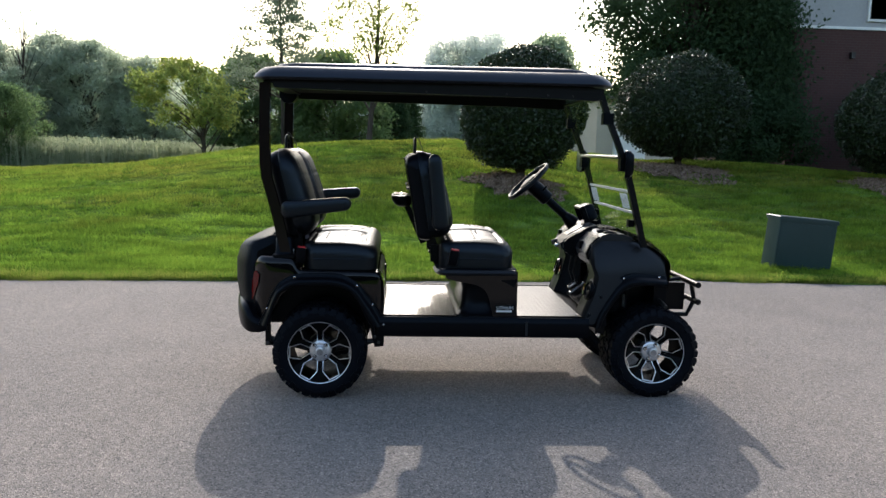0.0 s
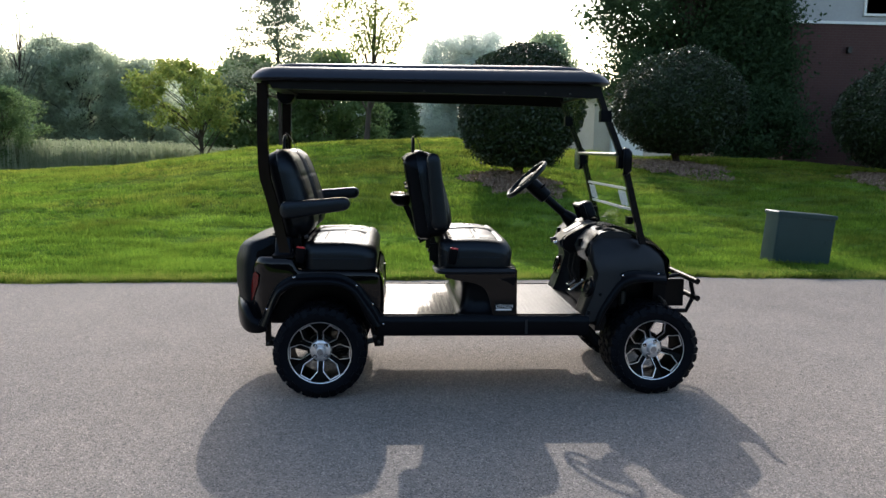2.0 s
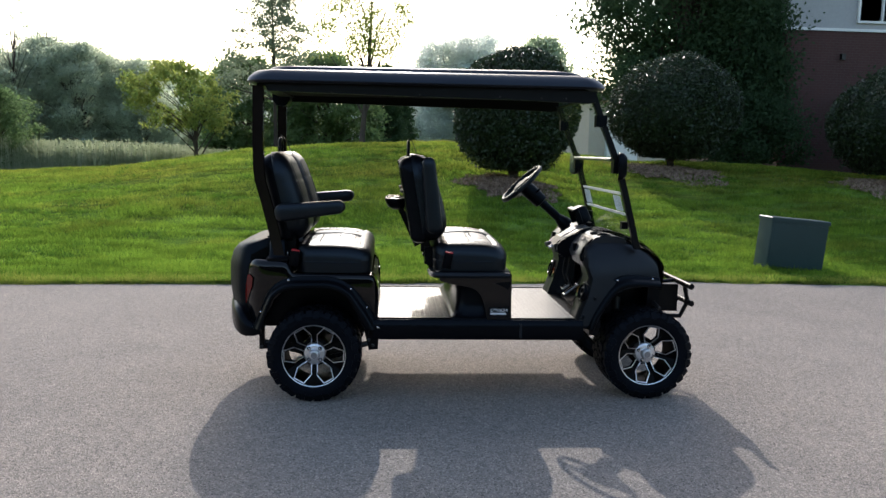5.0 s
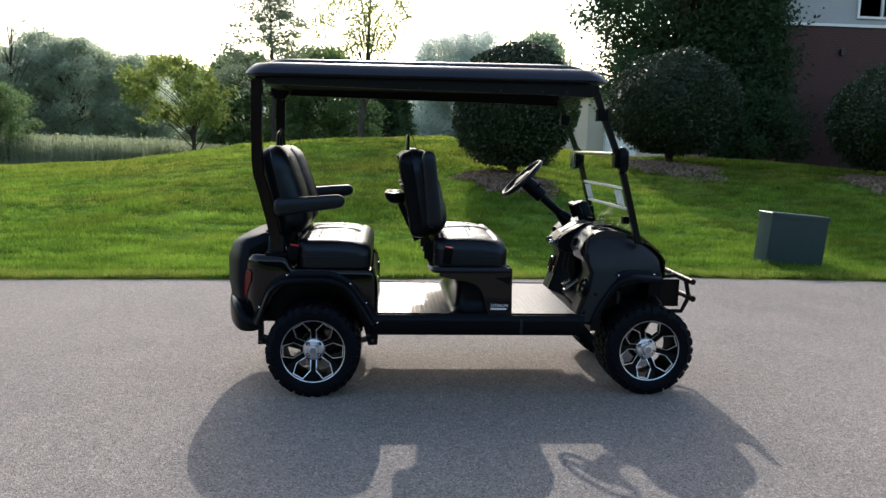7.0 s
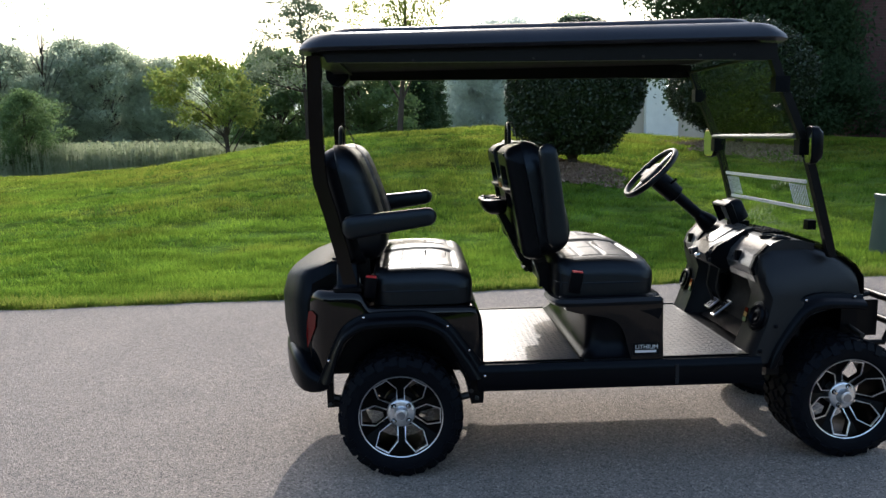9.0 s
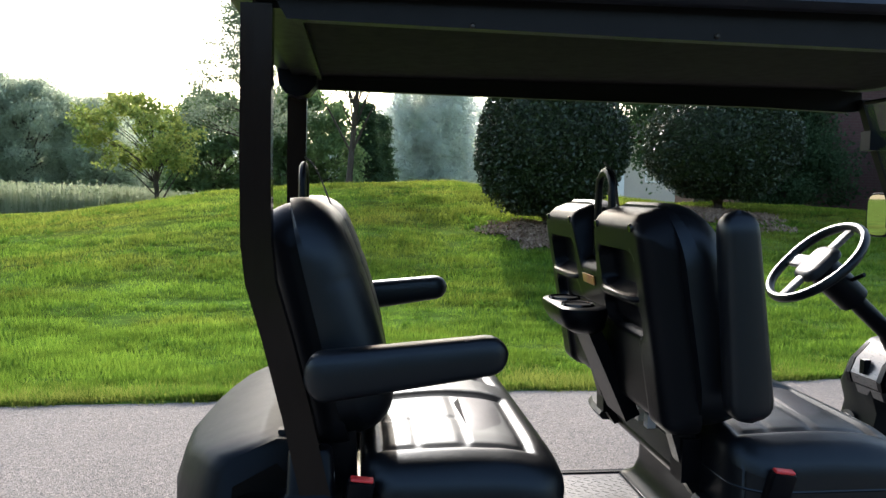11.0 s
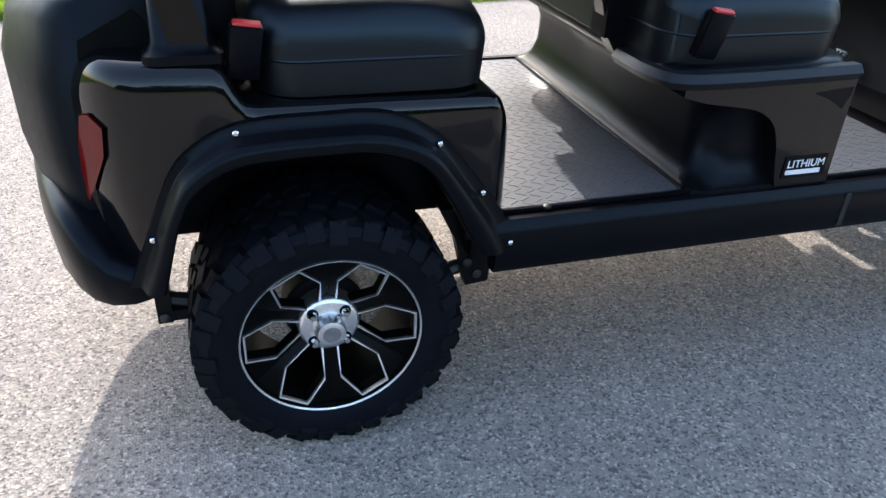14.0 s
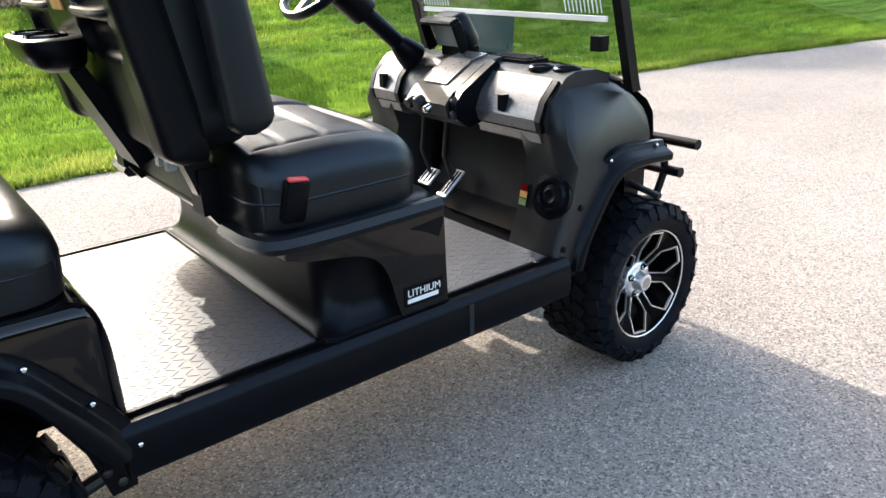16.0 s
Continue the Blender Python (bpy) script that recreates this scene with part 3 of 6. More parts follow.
def woods(name, x0, x1, y0, y1, h0, h1, n, leaf, leafmat, label, seed, bumps=0.35, wr=None):
    rng = np.random.default_rng(seed)
    k = 70
    cx, cy = rng.uniform(x0, x1, k), rng.uniform(y0, y1, k)
    hh = np.interp(cx, (x0, x1), (h0, h1)) * (1 + bumps * (rng.uniform(0, 1, k) - 0.6))
    wr = wr or 0.045 * (x1 - x0) + 1.0
    m = 14
    up = rng.uniform(0, 1, (k, m)) ** 0.8
    br = wr * rng.uniform(0.35, 0.75, (k, m))
    reach = wr * np.sqrt(np.clip(1.05 - (2 * up - 0.9) ** 2, 0.05, 1)) * rng.uniform(0.2, 1, (k, m))
    turn = rng.uniform(0, 2 * np.pi, (k, m))
    bx, by = cx[:, None] + reach * np.cos(turn), cy[:, None] + reach * np.sin(turn)
    bz = np.clip(hh[:, None] - br, 0.3, None) * (0.12 + 0.88 * up)
    i, j = rng.integers(0, k, n), rng.integers(0, m, n)
    d = rng.normal(0, 1, (n, 3))
    d /= np.linalg.norm(d, axis=1)[:, None]
    rr = br[i, j] * rng.uniform(0.5, 1.05, n)
    c = np.stack([bx[i, j] + d[:, 0] * rr, by[i, j] + d[:, 1] * rr, bz[i, j] + d[:, 2] * rr * 0.8], -1)
    c[:, 2] = np.maximum(c[:, 2], 0.1)
    tagged(new(name, leaf_mesh(name, c, leaf, leafmat, rng, aspect=0.7)), label, "woods", kind="stuff")


build_ground()
build_road()
M.update({
    "gloss": mat("gloss_black_paint", (0.003, 0.003, 0.0035), 0.04, 0, (0.002, 0.002, 0.0025), 3, 80, rvar=0.02, spec=0.32),
    "plastic": mat("satin_black_plastic", (0.003, 0.003, 0.004), 0.30, 0, (0.002, 0.002, 0.003), 6, 150, 0.05, 900, rvar=0.04, spec=0.11, sky_tint=(0.72, 0.86, 1.0)),
    "cover_black": mat("grained_black_plastic", (0.004, 0.004, 0.005), 0.46, 0, (0.003, 0.003, 0.004), 6, 150, 0.12, 350, rvar=0.05, spec=0.11, sky_tint=(0.55, 0.78, 1.0)),
    # Bluish base holds the sky reflected along the roof rim.
    "roof_black": mat("roof_black", (0.018, 0.020, 0.027), 0.36, 0, (0.013, 0.0145, 0.02), 4, 60, 0.05, 500, rvar=0.05, spec=0.3, sky_tint=(0.72, 0.86, 1.0)),
    "wheel_black": mat("wheel_black_paint", (0.002, 0.002, 0.002), 0.3, 0, (0.0015, 0.0015, 0.0015), 5, 90, spec=0.06, rvar=0.04),
    # Flat near-black; on the rear cover it paints an opening's shade.
    "flat_black": mat("flat_near_black", (0.002, 0.002, 0.002), 0.7, 0, (0.0015, 0.0015, 0.0015), 5, 90, spec=0.08),
    "plastic_grey": mat("dark_grey_plastic", (0.020, 0.020, 0.0215), 0.42, 0, (0.015, 0.015, 0.016), 6, 120, 0.10, 900, rvar=0.05, spec=0.22, sky_tint=(0.72, 0.86, 1.0)),
    "frame": mat("frame_powder_coat", (0.005, 0.005, 0.006), 0.36, 0, (0.0035, 0.0035, 0.004), 5, 90, 0.1, 500, spec=0.13),
    "post": mat("brown_black_post", (0.012, 0.009, 0.0075), 0.16, 0.0, (0.008, 0.006, 0.005), 5, 90, 0.03, 500, spec=0.12, stretch=(1, 1, 0.15)),
    "cowl": mat("cowl_dark_grey", (0.013, 0.013, 0.014), 0.36, 0, (0.009, 0.009, 0.010), 6, 120, 0.06, 900, rvar=0.05, spec=0.25, sky_tint=(0.8, 0.9, 1.0)),
    "shell": mat("moulded_black_shell", (0.005, 0.005, 0.006), 0.32, 0, (0.0035, 0.0035, 0.0045), 6, 150, 0.08, 700, rvar=0.04, spec=0.09, sky_tint=(0.66, 0.82, 1.0)),
    "vinyl": mat("black_vinyl", (0.003, 0.003, 0.004), 0.39, 0, (0.003, 0.003, 0.004), 8, 120, 0.10, 420, rvar=0.05, spec=0.36, sky_tint=(0.66, 0.84, 1.0)),
    "vinyl_mesh": mat("perforated_vinyl", (0.03, 0.028, 0.03), 0.46, 0, (0.012, 0.012, 0.013), 30, 500, 0.15, 500, spec=0.45, sky_tint=(0.8, 0.84, 1.0)),
    # Rubber's bluish base and tint carry the reflected sky.
    "rubber": mat("tyre_rubber", (0.005, 0.0055, 0.008), 0.6, 0, (0.003, 0.0035, 0.005), 8, 90, 0.2, 250, spec=0.08, sky_tint=(0.72, 0.86, 1.0)),
    "mat": mat("floor_mat", (0.056, 0.062, 0.072), 0.42, 0, (0.038, 0.042, 0.050), 3, 40, 0.12, 300, rvar=0.08, spec=0.6),
    "silver": mat("machined_aluminium", (0.97, 0.97, 0.98), 0.36, 1, (0.72, 0.72, 0.73), 20, 200, rvar=0.08),
    "hub_grey": mat("brushed_grey_cap", (0.42, 0.42, 0.43), 0.4, 0.9, (0.3, 0.3, 0.31), 30, 300, rvar=0.08),
    "chrome": mat("chrome", (0.8, 0.8, 0.8), 0.1, 1, (0.7, 0.7, 0.7), 10, 100, rvar=0.03),
    "carbon": mat("silver_dash_panel", (0.15, 0.15, 0.155), 0.3, 0.4, (0.085, 0.085, 0.09), 8, 160, coat=0.25, stretch=(1, 1, 8)),
    "red": mat("red_lens", (0.08, 0.003, 0.003), 0.12, 0, (0.10, 0.004, 0.004), 5, 60, spec=0.07),
    "red_button": mat("red_button", (0.55, 0.03, 0.03), 0.4, 0, (0.45, 0.02, 0.02), 5, 60),
    "white": mat("white_print", (0.75, 0.75, 0.75), 0.5, 0, (0.65, 0.65, 0.65), 5, 60),
    "label": mat("warning_label", (0.5, 0.32, 0.05), 0.5, 0, (0.35, 0.1, 0.05), 20, 60),
    "leafy_label": mat("green_label", (0.12, 0.2, 0.06), 0.5, 0, (0.09, 0.15, 0.05), 20, 60),
    "screen": mat("screen_glass", (0.35, 0.36, 0.37), 0.08, 0, (0.3, 0.31, 0.32), 2, 20, rvar=0.02),
    "mirror": mat("mirror_glass", (0.85, 0.87, 0.87), 0.02, 1, (0.83, 0.85, 0.85), 2, 20, rvar=0.01),
    "clear": glass_mat("clear_sheet"),
    "drum": mat("brake_drum", (0.007, 0.006, 0.006), 0.6, 0.3, (0.01, 0.009, 0.009), 8, 60, 0.2, 200, spec=0.2),
    "footwell": mat("footwell_black", (0.006, 0.006, 0.007), 0.6, 0, (0.004, 0.004, 0.005), 6, 90, 0.1, 500, spec=0.12),
    "webbing": mat("seat_belt_webbing", (0.012, 0.012, 0.013), 0.8, 0, (0.007, 0.007, 0.008), 20, 200, 0.4, 500),
    "dark_metal": mat("dark_steel", (0.06, 0.06, 0.06), 0.5, 0.8, (0.035, 0.033, 0.03), 8, 60, 0.2, 200),
})
CY = -0.05
HW = 0.565
cart = thing("golf_cart", 0, CY, 0, "black roofed four-seat golf cart on chunky off-road tyres, parked", "golf cart")


def P(name, bm, material, label="", parent=None, smooth=35):
    return part(name, bm, M[material], parent or cart, label, smooth)


def bolt(parent, x, y, z, r=0.007, side=-1, material="chrome", axis="y"):
    s = side
    prof = [(0.0, -0.004), (r * 0.6, -0.0035), (r, -0.001), (r, 0.003)]
    if axis == "y":
        bm = lathe([(a, -b * s) for a, b in prof], 12, "y", (x, y, z))
    else:
        bm = lathe([(a, -b) for a, b in prof], 12, "z", (x, y, z))
    return P("bolt", bm, material, "", parent)


# wheels
def wheel(x, side, y_face, turn, steer=0.0):
    """One wheel, its outer face at y_face; built about its own centre."""
    s = -side
    R, W = 0.287, 0.235
    bm = lathe([(0.185, 0.0), (0.188, -0.011 * s), (0.194, 0.002 * s), (0.187, 0.02 * s), (0.178, 0.05 * s), (0.172, 0.12 * s), (0.178, 0.2 * s), (0.202, 0.225 * s)], 56)
    rim = P("wheel", bm, "wheel_black", "black alloy wheel with machined silver edges")
    rim.location = (x, y_face, 0.287)
    # tyre
    prof = [(0.190, 0.0), (0.195, -0.012 * s), (0.204, -0.018 * s), (0.226, -0.024 * s), (0.252, -0.024 * s), (0.268, -0.012 * s), (0.2745, 0.006 * s), (0.276, 0.03 * s), (0.277, W / 2 * s), (0.276, (W - 0.02) * s), (0.27, (W + 0.0) * s), (0.25, (W + 0.018) * s), (0.22, (W + 0.015) * s), (0.203, W * s)]
    tb = lathe(prof, 72)
    lb = bmesh.new()
    lugs = 30
    for k in range(lugs):
        for row, (yc, wy, ln, tw, ph) in enumerate(((0.012, 0.045, 0.040, 0.35, 0), (0.072, 0.05, 0.042, -0.5, 0.5), (0.118, 0.03, 0.03, 0.3, 0.1), (0.165, 0.05, 0.042, 0.5, 0.6), (0.222, 0.045, 0.040, -0.35, 0.2))):
            a = 2 * math.pi * (k + ph) / lugs
            rr = R - 0.006 if row in (1, 2, 3) else R - 0.0085
            m = Matrix.Rotation(-a, 4, "Y") @ Matrix.Translation((rr, yc * s, 0)) @ Matrix.Rotation(tw * s, 4, "X")
            add_box(lb, -0.016, 0.006, -wy / 2, wy / 2, -ln / 2, ln / 2, m)
        # side lugs on the shoulder
        a = 2 * math.pi * (k + (0.2 if k % 2 else 0)) / lugs
        l2 = 0.030 if k % 2 else 0.020
        m = Matrix.Rotation(-a, 4, "Y") @ Matrix.Translation((0.262, -0.012 * s, 0)) @ Matrix.Rotation(0.45 * s, 4, "Z")
        add_box(lb, -l2, 0.017, -0.009, 0.009, -0.017, 0.017, m)
    P("tyre", tb, "rubber", "chunky black off-road tyre", rim, 30)
    tagged(P("tread", lb, "rubber", "raised black tread blocks", rim, 30), kind="stuff")
    # machined lip
    P("rim_lip", lathe([(0.1885, -0.012 * s), (0.1922, -0.014 * s), (0.1932, -0.008 * s), (0.1885, -0.008 * s)], 64, closed=True), "silver", "machined silver rim edge", rim)
    hexp = [(0.060, -0.018), (0.119, -0.050), (0.181, -0.035), (0.181, 0.035), (0.119, 0.050), (0.060, 0.018)]

    def dish(r):
        """How far the spokes lie inside the rim's edge at radius r."""
        return 0.052 * max(0.0, 1 - (r - 0.06) / 0.128) ** 1.15 - 0.004
    for k in range(6):
        a = radians(turn + 60 * k)
        ca, sa = math.cos(a), math.sin(a)

        def at(r, t, y):
            return Vector((r * ca - t * sa, (dish(math.hypot(r, t)) + y) * s, r * sa + t * ca))
        cen = 0.128

        def ring(inset, y):
            return [at(r - inset * (1 if r > cen else 0.6 if r > 0.1 else -1), t - math.copysign(inset, t), y) for r, t in hexp]
        # black web round the window
        sect = [(0.055, -0.0317), (0.118, -0.0681), (0.1915 * math.cos(0.5236), -0.1915 * math.sin(0.5236)), (0.1915 * math.cos(0.5236), 0.1915 * math.sin(0.5236)), (0.118, 0.0681), (0.055, 0.0317)]
        bmw = bmesh.new()
        o = [bmw.verts.new(at(r, t, 0.010)) for r, t in sect]
        midout = bmw.verts.new(at(0.1915, 0, 0.012))
        h = [bmw.verts.new(p) for p in ring(0.0, 0.002)]
        hb = [bmw.verts.new(p) for p in ring(0.003, 0.034)]
        for i in range(6):
            j = (i + 1) % 6
            if i == 2:
                bmw.faces.new((o[2], midout, h[2]))
                bmw.faces.new((midout, o[3], h[3], h[2]))
            elif i == 5:
                bmw.faces.new((o[5], o[0], h[0], h[5]))
            else:
                bmw.faces.new((o[i], o[j], h[j], h[i]))
            bmw.faces.new((h[i], h[j], hb[j], hb[i]))
        P("spoke_web", bmw, "wheel_black", "", rim, 20)
        bms = bmesh.new()
        f = [ring(-0.0008, -0.0035), ring(0.0036, -0.0035), ring(0.0036, 0.004), ring(-0.0008, 0.004)]
        vs = [[bms.verts.new(p) for p in r] for r in f]
        for q in range(4):
            A, B = vs[q], vs[(q + 1) % 4]
            for i in range(5):
                bms.faces.new((A[i], A[i + 1], B[i + 1], B[i]))
        P("spoke", bms, "silver", "machined silver spoke edge", rim, 20)
    hy = 0.041
    P("hub", lathe([(0.0, (hy - 0.004) * s), (0.034, (hy - 0.005) * s), (0.056, (hy - 0.003) * s), (0.063, (hy + 0.0) * s), (0.067, (hy + 0.006) * s), (0.067, (hy + 0.05) * s)], 36), "silver", "machined silver wheel hub", rim)
    P("hub_cap", lathe([(0.0, (hy - 0.038) * s), (0.025, (hy - 0.038) * s), (0.0295, (hy - 0.036) * s), (0.0325, (hy - 0.028) * s), (0.036, (hy - 0.004) * s)], 28), "silver", "round silver centre cap", rim)
    P("cap_badge", lathe([(0.0, (hy - 0.0392) * s), (0.019, (hy - 0.0392) * s), (0.0195, (hy - 0.0375) * s)], 24), "hub_grey", "grey cap badge", rim)
    for k in range(4):
        a = radians(45 + 90 * k + turn)
        c = (0.049 * math.cos(a), 0, 0.049 * math.sin(a))
        P("lug_seat", lathe([(0.0, (hy - 0.0058) * s), (0.0125, (hy - 0.0058) * s), (0.0125, (hy + 0.004) * s)], 16, "y", c), "wheel_black", "", rim)
        P("lug_nut", lathe([(0.0, (hy - 0.022) * s), (0.006, (hy - 0.022) * s), (0.0088, (hy - 0.018) * s), (0.0095, (hy - 0.004) * s)], 8, "y", c), "chrome", "", rim)
    P("brake_drum", lathe([(0.0, 0.10 * s), (0.085, 0.10 * s), (0.09, 0.105 * s), (0.09, 0.16 * s), (0.0, 0.165 * s)], 32), "drum", "rusty dark brake drum", rim)
    if steer:
        rim.rotation_euler = (0, 0, radians(steer))
    return rim


wheel(0.0, -1, -0.583, 0)
wheel(2.093, -1, -0.545, 20, 2.0)
wheel(0.0, 1, 0.583, 30)
wheel(2.093, 1, 0.545, 10, 2.0)

# chassis
bm = bmesh.new()
for y in (-0.25, 0.25):
    add_box(bm, -0.42, 2.2, y - 0.03, y + 0.03, 0.4, 0.46)
for x in (0.1, 0.7, 1.3, 1.75):
    add_box(bm, x - 0.03, x + 0.03, -0.5, 0.5, 0.4, 0.45)
P("chassis", bevel(bm, 0.004, 1), "frame", "black steel chassis rails")
P("rear_axle", tube([(0, -0.44, 0.285), (0, -0.1, 0.285), (0, 0.1, 0.285), (0, 0.44, 0.285)], [0.035, 0.04, 0.1, 0.035], 14), "dark_metal", "dark steel rear axle")
P("front_axle", tube([(2.085, -0.4, 0.3), (2.085, 0.4, 0.3)], 0.03, 12), "dark_metal", "dark steel front axle")
for s in (-1, 1):
    bm = tube([(-0.33, 0.44 * s, 0.34), (0.0, 0.44 * s, 0.25), (0.33, 0.44 * s, 0.33)], 0.018, 8)
    P("leaf_spring", bm, "dark_metal", "dark steel leaf spring")
    bm = add_box(bmesh.new(), -0.345, -0.315, 0.455 * s - 0.02, 0.455 * s + 0.02, 0.3, 0.53)
    add_box(bm, -0.32, -0.2, 0.455 * s - 0.015, 0.455 * s + 0.015, 0.3, 0.325)
    sh = P("spring_shackle", bevel(bm, 0.003, 1), "frame", "black steel spring shackle")
    for z in (0.315, 0.5):
        bolt(sh, -0.33, 0.48 * s, z, 0.011, s, "dark_metal")
    bm = prism([(0.26, 0.5), (0.4, 0.5), (0.385, 0.30), (0.33, 0.295), (0.3, 0.42)], 0.46 * s - 0.015, 0.46 * s + 0.015, 0.003)
    hg = P("spring_hanger", bm, "frame", "black steel spring hanger")
    bolt(hg, 0.355, 0.48 * s, 0.325, 0.011, s, "dark_metal")
    bolt(hg, 0.33, 0.48 * s, 0.36, 0.011, s, "dark_metal")
    bm = tube([(2.085, 0.36 * s, 0.3), (1.95, 0.3 * s, 0.5), (1.95, 0.3 * s, 0.62)], 0.025, 10)
    P("shock_absorber", bm, "dark_metal", "dark front shock absorber")

for s in (-1, 1):
    P("wheel_well_liner", box(-0.36, 0.37, s * 0.29 - 0.01, s * 0.29 + 0.01, 0.42, 0.74, 0.004), "plastic", "black rear wheel well liner")
    P("wheel_well_liner", box(0.318, 0.33, min(s * 0.29, s * 0.53), max(s * 0.29, s * 0.53), 0.40, 0.72, 0.003), "plastic", "black rear wheel well liner")
    P("wheel_well_liner", box(1.80, 2.16, s * 0.26 - 0.01, s * 0.26 + 0.01, 0.42, 0.74, 0.004), "plastic", "black front wheel well liner")
# floor and sills
FZ = 0.505
P("floor", box(0.3, 1.78, -HW + 0.03, HW - 0.03, FZ - 0.05, FZ, 0.004), "plastic", "black floor pan")
for s in (-1, 1):
    pts = [(-0.0, 0.0), (0.03, 0.004), (0.042, -0.012), (0.048, -0.03), (0.048, -0.095), (0.04, -0.118), (0.01, -0.125), (0.0, -0.115)]
    rings = []
    for x in (0.355, 1.66):
        rings.append([(x, s * (HW - 0.03 + a), FZ + 0.002 + b) for a, b in pts])
    sl = P("sill", bevel(loft(rings), 0.002, 1), "plastic", "satin black side sill under the floor edge")
    bolt(sl, 0.385, s * (HW + 0.019), 0.465, 0.006, s)
    bm = box(1.26, 1.275, s * (HW + 0.0185) - 0.001, s * (HW + 0.0185) + 0.001, 0.40, 0.49, 0.0005, 1)
    P("sill_joint", bm, "plastic_grey", "", sl)


def floor_mat(x0, x1, y0, y1):
    sheet = P("floor_mat", box(x0, x1, y0, y1, FZ, FZ + 0.006, 0.002, 1), "mat", "grey rubber floor mat with raised zigzag tread")
    V, F = [], []
    px, py = 0.030, 0.023
    nx, ny = int((x1 - x0 - 0.03) / px), int((y1 - y0 - 0.03) / py)
    for i in range(nx):
        for j in range(ny):
            cx, cy = x0 + 0.02 + (i + 0.5) * px, y0 + 0.02 + (j + 0.5 * (i % 2)) * py
            a = 0.62 if (i + j) % 2 else -0.62
            ux, uy = 0.0125 * math.cos(a), 0.0125 * math.sin(a)
            vx, vy = -0.0022 * math.sin(a), 0.0022 * math.cos(a)
            k = len(V)
            z0, z1 = FZ + 0.006, FZ + 0.0069
            for (su, sv, z, q) in ((-1, -1, z0, 1.35), (1, -1, z0, 1.35), (1, 1, z0, 1.35), (-1, 1, z0, 1.35), (-1, -1, z1, 0.8), (1, -1, z1, 0.8), (1, 1, z1, 0.8), (-1, 1, z1, 0.8)):
                V.append((cx + su * ux + sv * vx * q, cy + su * uy + sv * vy * q, z))
            F += [(k, k + 1, k + 5, k + 4), (k + 1, k + 2, k + 6, k + 5), (k + 2, k + 3, k + 7, k + 6), (k + 3, k, k + 4, k + 7), (k + 4, k + 5, k + 6, k + 7)]
    ob = new("mat_tread", mesh_np("mat_tread", V, F, M["mat"]))
    ob.parent = sheet
    tagged(ob, kind="stuff")
    for s in (-1, 1):
        bm = bevel(add_box(bmesh.new(), x0, x1, s * (HW - 0.035) - 0.005, s * (HW - 0.035) + 0.005, FZ + 0.004, FZ + 0.012), 0.002, 1)
        P("mat_edging", bm, "plastic", "", sheet)
    return sheet


fm = floor_mat(0.36, 0.848, -HW + 0.04, HW - 0.04)
bolt(fm, 0.485, -HW + 0.03, FZ + 0.012, 0.009, axis="z", material="dark_metal")
bm = tube([(0.833, -0.52, FZ + 0.012), (0.833, 0.52, FZ + 0.012)], 0.004, 6)
P("mat_edging", bm, "plastic", "", fm)
fm2 = floor_mat(1.2, 1.62, -HW + 0.04, HW - 0.04)
bolt(fm2, 1.56, -HW + 0.03, FZ + 0.012, 0.009, axis="z", material="dark_metal")

# rear body
arch = [(0.37, 0.47), (0.325, 0.50), (0.28, 0.60), (0.21, 0.68), (0.1, 0.705), (-0.08, 0.71), (-0.17, 0.695), (-0.25, 0.62), (-0.3, 0.50), (-0.36, 0.47)]
core = [(-0.40, 0.50), (-0.42, 0.60), (-0.40, 0.80), (-0.36, 0.825), (-0.17, 0.825), (-0.13, 0.775), (0.33, 0.775), (0.355, 0.72), (0.375, 0.56), (0.38, 0.48)]
rb = P("rear_body", bevel(prism(core + arch, -0.46, 0.46, 0.0), 0.01, 2), "gloss", "gloss black rear body over the wheels")


def body_side(x):
    """Half width of the body's side at x; it turns in at both ends."""
    return 0.553 - 0.17 * max(0.0, (-0.29 - x) / 0.16) ** 2.2 - 0.05 * max(0.0, (x - 0.34) / 0.05) ** 2


